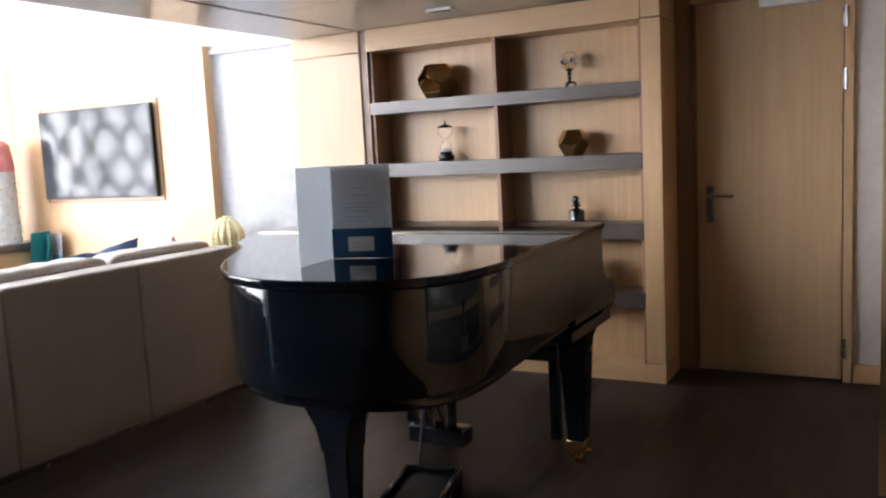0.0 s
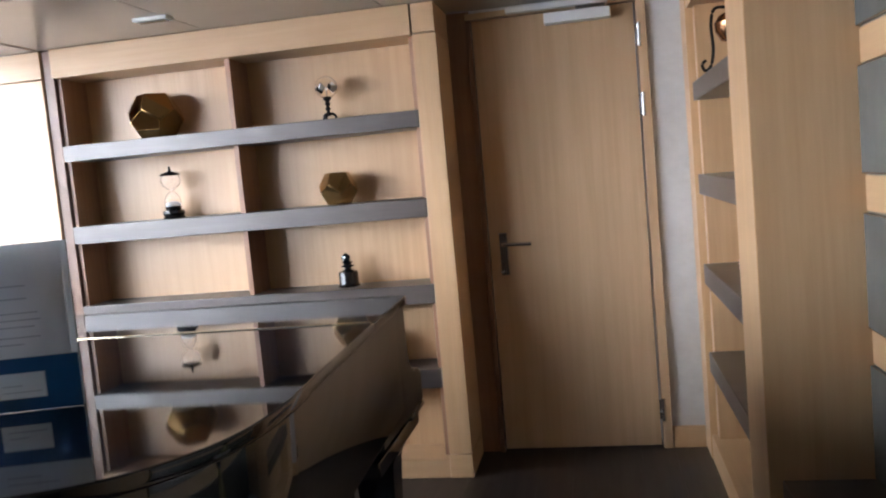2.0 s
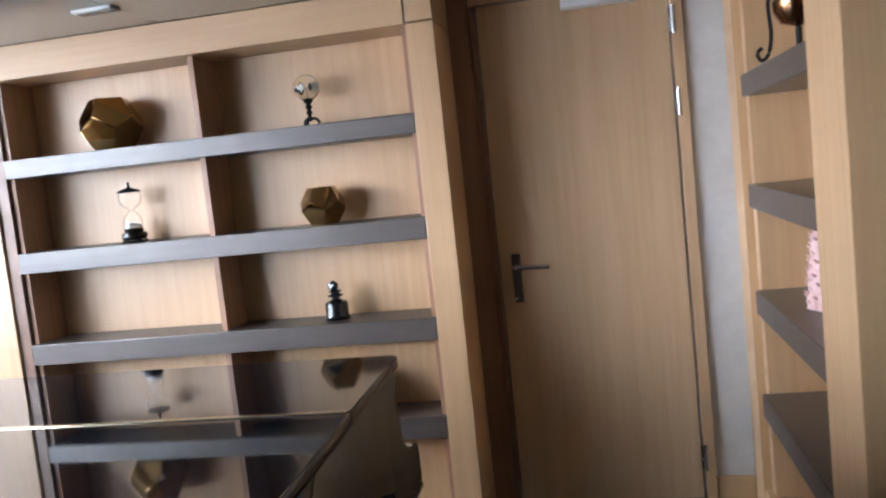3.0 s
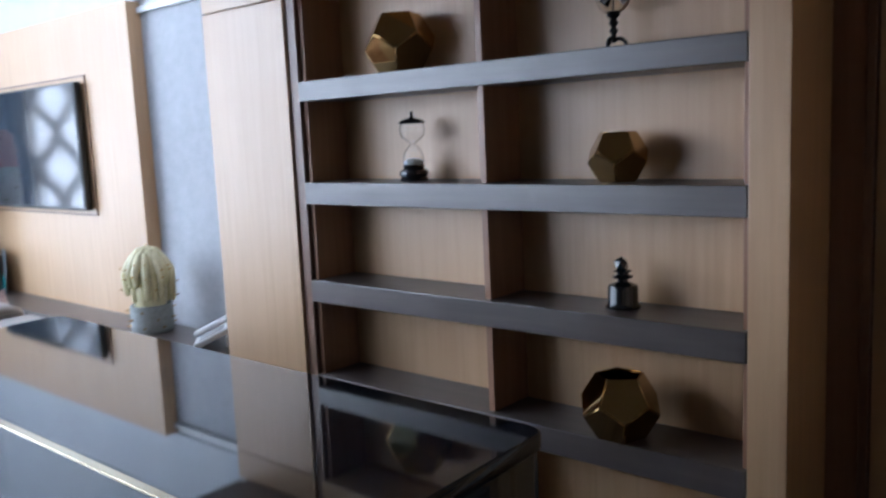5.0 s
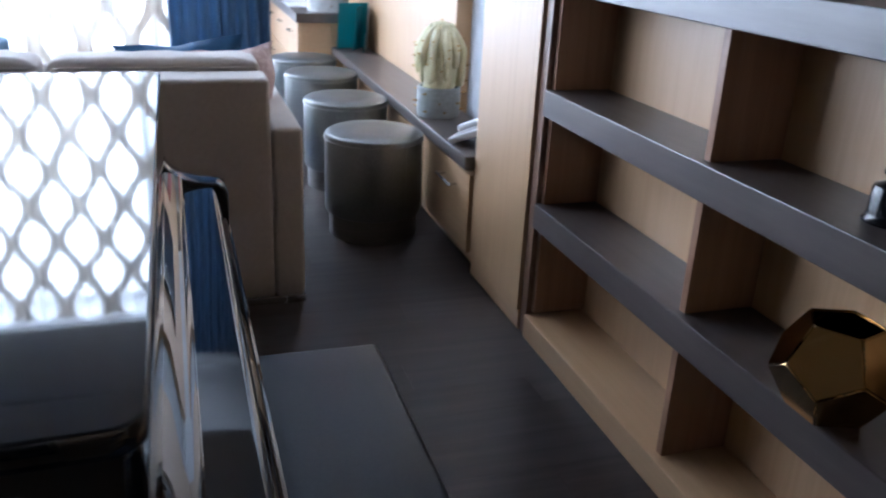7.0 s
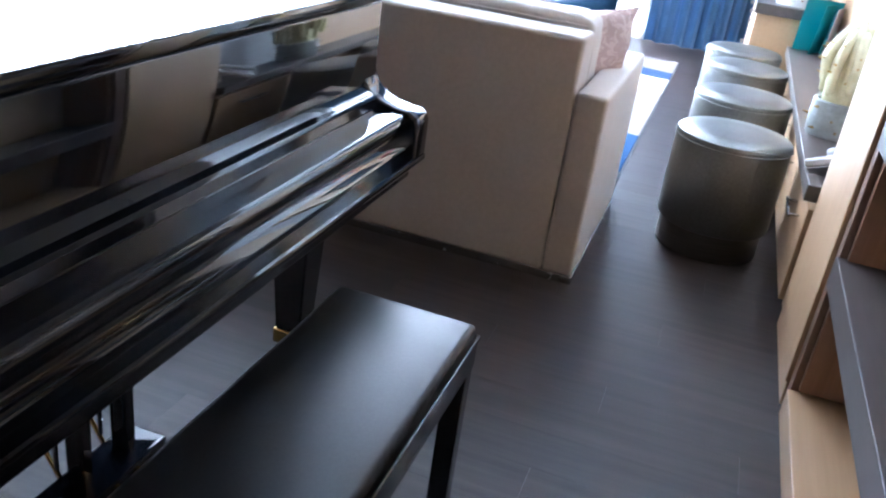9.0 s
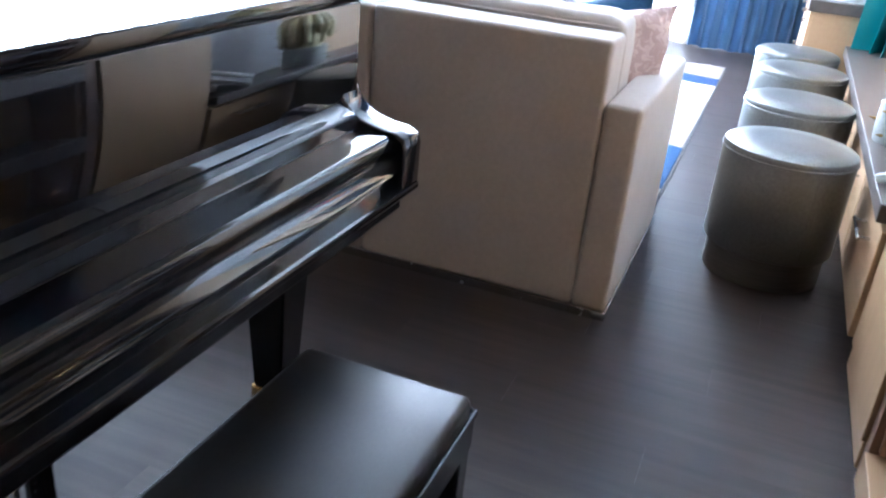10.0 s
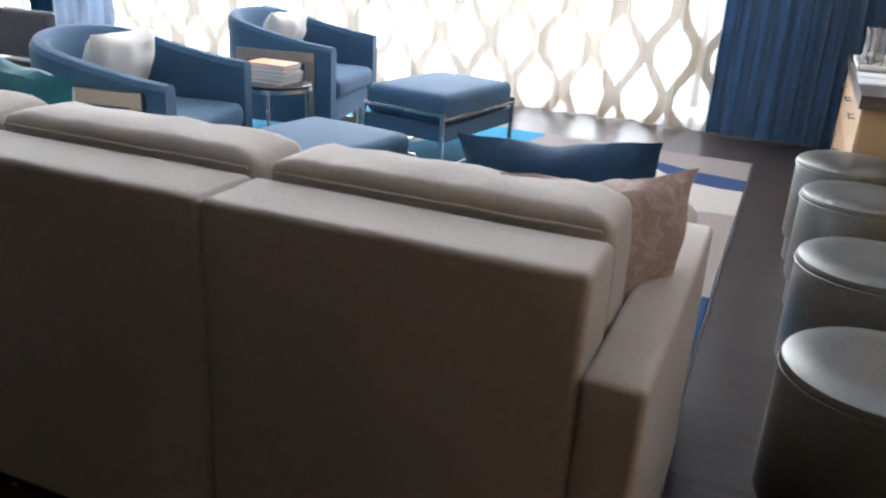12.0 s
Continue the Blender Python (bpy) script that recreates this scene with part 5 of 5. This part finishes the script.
for k in range(4):
    a = math.pi / 2 * k + 0.95
    c = Vector((R0[0] + 0.018 * math.cos(a), R0[1] + 0.018 * math.sin(a), R0[2] + 0.152))
    part("vane", moved(box(-0.009, -0.0006, -0.009, 0.009, 0.0006, 0.009, 0.0002, 1), Matrix.Translation(c) @ pose(0, 0, 0, 0, 45, math.degrees(a))), BLACK if k % 2 else LIGHTBOX, rm)

bt = thing("perfume_bottle", "black bottle with a faceted dark stopper", "bottle", (-1.41, 4.705, 0.873))
T0 = (-1.41, 4.705, 0.873)
part("body", lathe([(r, z * 0.88) for r, z in [(0, 0), (0.049, 0), (0.052, 0.005), (0.048, 0.010), (0.045, 0.02), (0.045, 0.07), (0.042, 0.078), (0.024, 0.086), (0.016, 0.09), (0.016, 0.098), (0.030, 0.103), (0.031, 0.109), (0.018, 0.114), (0.018, 0.120), (0.028, 0.125), (0.020, 0.131), (0, 0.131)]], 36, T0), BLACK, bt)
bm = bmesh.new()
bmesh.ops.create_icosphere(bm, subdivisions=1, radius=0.024)
for v in bm.verts:
    v.co *= 1 + 0.16 * noise.noise(v.co * 60)
for f in bm.faces:
    f.material_index = 1
part("stopper", moved(bm, Matrix.Translation((T0[0] - 0.004, T0[1], T0[2] + 0.130))), TEALGLASS, bt, "faceted dark teal stopper")

# cactus-like ceramic in its pot
P0 = Vector((-4.02, 4.65, 0.495))
cactus = thing("ceramic_cactus", "cream ceramic cactus in a grey pot with gold thorns", "ornament", P0)
part("pot", lathe([(0, 0), (0.096, 0), (0.100, 0.006), (0.104, 0.07), (0.102, 0.135), (0.096, 0.14), (0.088, 0.136), (0.085, 0.11), (0, 0.11)], 36, P0), POT, cactus, "round grey stoneware pot")


def limb(points, radii, n=10):
    """A round limb along points with its own radius at each."""
    bm = tube(points, 1.0, n)
    bm.verts.ensure_lookup_table()
    for k, (p, r) in enumerate(zip(points, radii)):
        for v in bm.verts[k * n:(k + 1) * n]:
            v.co = Vector(p) + (v.co - Vector(p)) * r
    return bm


for ring, (count, reach, top, low) in enumerate(((12, 0.107, 0.395, 0.155), (9, 0.080, 0.412, 0.13), (5, 0.040, 0.418, 0.2))):
    for k in range(count):
        a = 2 * math.pi * k / count + ring * 0.4 + random.uniform(-0.13, 0.13)
        c, s = math.cos(a), math.sin(a)
        drop = random.uniform(-0.02, 0.085) if ring == 0 else random.uniform(-0.01, 0.03)
        out = reach * random.uniform(0.93, 1.07)
        pts = smooth_line([tuple(P0 + Vector((c * r, s * r, z))) for r, z in ((0.010, top - 0.014), (out * 0.5, top - 0.004), (out * 0.88, top - 0.065), (out, 0.5 * (top + low) + 0.02), (out * 0.98, low + 0.04 + drop), (out * 0.92, low + drop))], 4)
        n = len(pts) - 1
        part("finger", limb(pts, [0.0195 * (0.8 + 0.2 * math.sin(math.pi * min(1.0, 1.4 * i / n))) * (1.0 if n - i > 2 else (0.93, 0.72, 0.35)[2 - n + i]) for i in range(n + 1)]), CACTUS, cactus)
        if ring < 2:
            for q in [Vector(pts[random.randrange(n // 3, n - 2)]) for _ in range(2 if ring == 0 else 1)]:
                part("thorn", tube([q, q + Vector((c, s, 0.25)) * 0.034], 0.007, 8, 0.2), GOLD, cactus)
part("thorn", tube([P0 + Vector((0, 0, 0.40)), P0 + Vector((0.004, 0, 0.445))], 0.009, 8, 0.3), GOLD, cactus, "gold thorn")
part("core", lathe([(0, 0.10), (0.07, 0.10), (0.085, 0.2), (0.075, 0.31), (0.04, 0.365), (0, 0.38)], 24, P0), CACTUS, cactus)
for k in range(14):
    a, z = 2 * math.pi * k / 14 + 0.2 * (k % 3), 0.03 + 0.04 * (k % 3)
    d = Vector((math.cos(a), math.sin(a), 0.15))
    q = P0 + Vector((math.cos(a) * 0.098, math.sin(a) * 0.098, z))
    part("thorn", tube([q, q + d * 0.030], 0.007, 8, 0.15), GOLD, cactus, "gold thorn")

phone = thing("desk_phone", "white desk telephone on the dark ledge", "telephone", (-3.50, 4.66, 0.495))
part("base", moved(box(-0.09, -0.10, 0.0, 0.09, 0.10, 0.028, 0.008), Matrix.Translation((-3.47, 4.655, 0.538)) @ pose(0, 0, 0, 24, 0, -38)), PHONE, phone)
part("handset", moved(box(-0.085, -0.10, 0.028, -0.035, 0.10, 0.055, 0.012), Matrix.Translation((-3.47, 4.655, 0.538)) @ pose(0, 0, 0, 24, 0, -38)), PHONE, phone)
part("stand", moved(box(-0.07, 0.04, -0.04, 0.07, 0.075, 0.002, 0.004), Matrix.Translation((-3.47, 4.655, 0.538)) @ pose(0, 0, 0, 0, 0, -38)), PHONE, phone)
part("keypad", moved(box(-0.015, -0.07, 0.026, 0.075, 0.05, 0.031, 0.003), Matrix.Translation((-3.47, 4.655, 0.538)) @ pose(0, 0, 0, 24, 0, -38)), GREYCARD, phone)

# folders and the tall vase
fold = thing("card_folder", "teal card folder with papers standing on the ledge", "folder", (-6.08, 4.66, 0.495))
part("cover", moved(box(-0.002, -0.11, 0, 0.002, 0.11, 0.31, 0.001), Matrix.Translation((-6.15, 4.665, 0.496)) @ pose(0, 0, 0, 0, 6, 14)), TEAL, fold)
part("cover", moved(box(-0.002, -0.11, 0, 0.002, 0.11, 0.29, 0.001), Matrix.Translation((-6.12, 4.70, 0.496)) @ pose(0, 0, 0, 0, 5, 62)), TEAL, fold)
part("page", moved(box(-0.0015, -0.10, 0, 0.0015, 0.10, 0.285, 0.001), Matrix.Translation((-6.03, 4.745, 0.496)) @ pose(0, 0, 0, 0, 3, 74)), GREYCARD, fold, "grey insert page")
part("pocket", moved(box(-0.002, -0.10, 0, 0.002, 0.10, 0.11, 0.001), Matrix.Translation((-6.02, 4.73, 0.496)) @ pose(0, 0, 0, 0, 3, 74)), TEAL, fold)

V0 = Vector((-6.43, 4.55, 0.72))
vase = thing("tall_vase", "tall white plaster vase with a coral pink top and gold studs", "vase", V0)


def rough_tube(profile, at, amp, freq, n=56):
    bm = lathe(profile, n, at)
    for v in bm.verts:
        d = Vector((v.co.x - at[0], v.co.y - at[1], 0))
        if d.length > 0.02:
            v.co += d.normalized() * amp * noise.noise(Vector((v.co.x, v.co.y, v.co.z)) * freq)
    return bm


part("body", rough_tube([(0, 0), (0.145, 0)] + [(0.145 - 0.012 * k / 16, 0.60 * k / 16) for k in range(1, 17)] + [(0, 0.60)], V0, 0.012, 22), PLASTER, vase)
top = part("top", rough_tube([(0, 0.598), (0.132, 0.598)] + [(0.134 - 0.02 * (k / 10) ** 2, 0.60 + 0.22 * k / 10) for k in range(1, 11)] + [(0.08, 0.855), (0, 0.865)], V0, 0.014, 60), CORAL, vase, "coral pink encrusted top")
for k in range(34):
    a, z = 2.399 * k, 0.04 + 0.54 * (k / 34)
    d = Vector((math.cos(a), math.sin(a), 0.1))
    q = V0 + Vector((math.cos(a) * 0.138, math.sin(a) * 0.138, z))
    part("stud", tube([q, q + d * 0.022], 0.008, 8, 0.5), GOLD, vase, "gold stud")

tray = thing("tray", "white serving tray on the drinks cabinet", "tray", (-7.350, 4.42, 0.7200))
part("dish", merged(box(-7.630, 4.31, 0.7200, -7.130, 4.57, 0.7320, 0.004), box(-7.640, 4.30, 0.7320, -7.120, 4.312, 0.7580, 0.003), box(-7.640, 4.568, 0.7320, -7.120, 4.58, 0.7580, 0.003),
     box(-7.640, 4.312, 0.7320, -7.628, 4.568, 0.7580, 0.003), box(-7.132, 4.312, 0.7320, -7.120, 4.568, 0.7580, 0.003)), LIGHTBOX, tray)
for k, (gx, gy) in enumerate(((-7.530, 4.365), (-7.440, 4.395), (-7.350, 4.365), (-7.260, 4.395), (-7.480, 4.48), (-7.310, 4.49))):
    solid("drinking_glass", lathe([(0, 0), (0.036, 0), (0.034, 0.03), (0.030, 0.09), (0.026, 0.13), (0.038, 0.20), (0.037, 0.20), (0.025, 0.13), (0.028, 0.09), (0.032, 0.03), (0.030, 0.006), (0, 0.006)], 28),
          GLASS, "clear waisted drinking glass on the white tray", "glass", "glasses on the tray").matrix_basis = pose(gx, gy, 0.7325)
for k, (x0, y0, w, lab) in enumerate(((-7.03, 4.30, 0.20, "white printed booklet"), (-6.79, 4.295, 0.21, "white leaflet"))):
    solid("leaflet", merged(box(x0, y0, 0.7205, x0 + w, y0 + 0.28, 0.7270, 0.001), box(x0 + 0.012, y0 + 0.012, 0.7275, x0 + w - 0.008, y0 + 0.27, 0.7310, 0.001)), PAGE, lab + " lying on the drinks cabinet", "booklet", "leaflets", at=(x0, y0, 0.7205))

# ornaments of the shelving beside the door
C0 = Vector((0.277, 4.33, 1.63))
pot = thing("copper_lantern", "copper vessel hung in a black scrolled iron stand", "ornament", C0)
part("vessel", lathe([(0, 0.10), (0.05, 0.115), (0.07, 0.15), (0.072, 0.18), (0.055, 0.205), (0.03, 0.217), (0, 0.22)], 32, C0), COPPER, pot)
for s in (-1, 1):
    part("scroll", tube(smooth_line([tuple(C0 + Vector((s * a * 0.72, 0, z))) for a, z in ((0.0, 0.23), (0.09, 0.235), (0.115, 0.18), (0.11, 0.09), (0.125, 0.03), (0.155, 0.012), (0.17, 0.035), (0.15, 0.05))], 6), 0.006, 8), IRON, pot)
part("foot", lathe([(0, 0), (0.05, 0), (0.045, 0.008), (0.010, 0.02), (0.010, 0.10), (0, 0.10)], 24, C0), IRON, pot)

K0 = Vector((0.328, 4.28, 0.873))
pv = thing("pink_vase", "blush pink ceramic vase with a bristly surface", "vase", K0)
part("body", rough_tube([(0, 0), (0.085, 0)] + [(0.085 - 0.03 * (k / 14), 0.26 * k / 14) for k in range(1, 15)] + [(0.045, 0.262), (0, 0.25)], K0, 0.012, 70), BLUSH, pv)
for k in range(120):
    a, z = 2.399 * k, 0.01 + 0.24 * k / 120
    r = 0.083 - 0.03 * z / 0.26
    q = K0 + Vector((math.cos(a) * r, math.sin(a) * r, z))
    part("bristle", tube([q, q + Vector((math.cos(a) * 0.014, math.sin(a) * 0.014, 0.012))], 0.006, 5, 0.4), BLUSH, pv)

G0 = Vector((0.366, 2.67, 0.53))
solid("box", box(0.262, 2.53, 0.4125, 0.422, 2.78, 0.53, 0.006), LIGHTBOX, "white box on the dark ledge", "box", at=(0.342, 2.655, 0.4125))
mv = thing("mosaic_vase", "gold mosaic glass bottle vase with a flared lip", "vase", G0)
part("body", lathe([(0, 0), (0.068, 0), (0.072, 0.01), (0.066, 0.06), (0.046, 0.14), (0.026, 0.20), (0.020, 0.235), (0.022, 0.25), (0.018, 0.25), (0.017, 0.235), (0, 0.22)], 40, G0), MOSAIC, mv)
part("lip", lathe([(0.020, 0.247), (0.024, 0.258), (0.042, 0.272), (0.046, 0.30), (0.042, 0.315), (0.038, 0.317), (0.040, 0.30), (0.036, 0.277), (0.018, 0.262), (0.017, 0.248), (0.020, 0.247)], 40, G0), GLASS, mv, "clear flared glass lip")

# ---- floor planks ----
W, LEN = 0.152, 1.22
plank_mesh = None
rest = []
for i in range(60):
    x0 = 0.462 - (i + 1) * W
    if x0 < -8.65:
        break
    off = (i * 0.37) % LEN
    j = 0
    y0 = -9.6 - off
    while y0 < 5.0:
        a, b = max(y0, -9.6), min(y0 + LEN, 4.91)
        y0 += LEN
        if b - a < 0.02:
            continue
        if x0 > -4.6 and b > 2.1:
            me_bm = box(-(W - 0.0004) / 2, -(b - a - 0.0004) / 2, -0.0049, (W - 0.0004) / 2, (b - a - 0.0004) / 2, 0.0, 0.0, 1)
            if b - a > LEN - 0.001 and plank_mesh:
                me_bm.free()
                me = plank_mesh
            else:
                me = mesh_of("plank", me_bm, FLOORWOOD)
                if b - a > LEN - 0.001:
                    plank_mesh = me
            ob = new("plank", me)
            ob.parent = floor
            ob.location = (x0 + W / 2, (a + b) / 2, 0)
        else:
            rest.append((x0 + 0.0003, a + 0.0003, x0 + W - 0.0003, b - 0.0003))
verts, faces = [], []
for x0, a, x1, b in rest:
    k = len(verts)
    verts += [(x0, a, -0.0049), (x1, a, -0.0049), (x1, b, -0.0049), (x0, b, -0.0049), (x0, a, 0), (x1, a, 0), (x1, b, 0), (x0, b, 0)]
    faces += [(k + 4, k + 5, k + 6, k + 7), (k, k + 1, k + 5, k + 4), (k + 1, k + 2, k + 6, k + 5), (k + 2, k + 3, k + 7, k + 6), (k + 3, k, k + 4, k + 7)]
me = bpy.data.meshes.new("far_planks")
me.from_pydata(verts, [], faces)
me.materials.append(FLOORWOOD)
far = tagged(new("far_planks", me), kind="stuff")
far.parent = floor
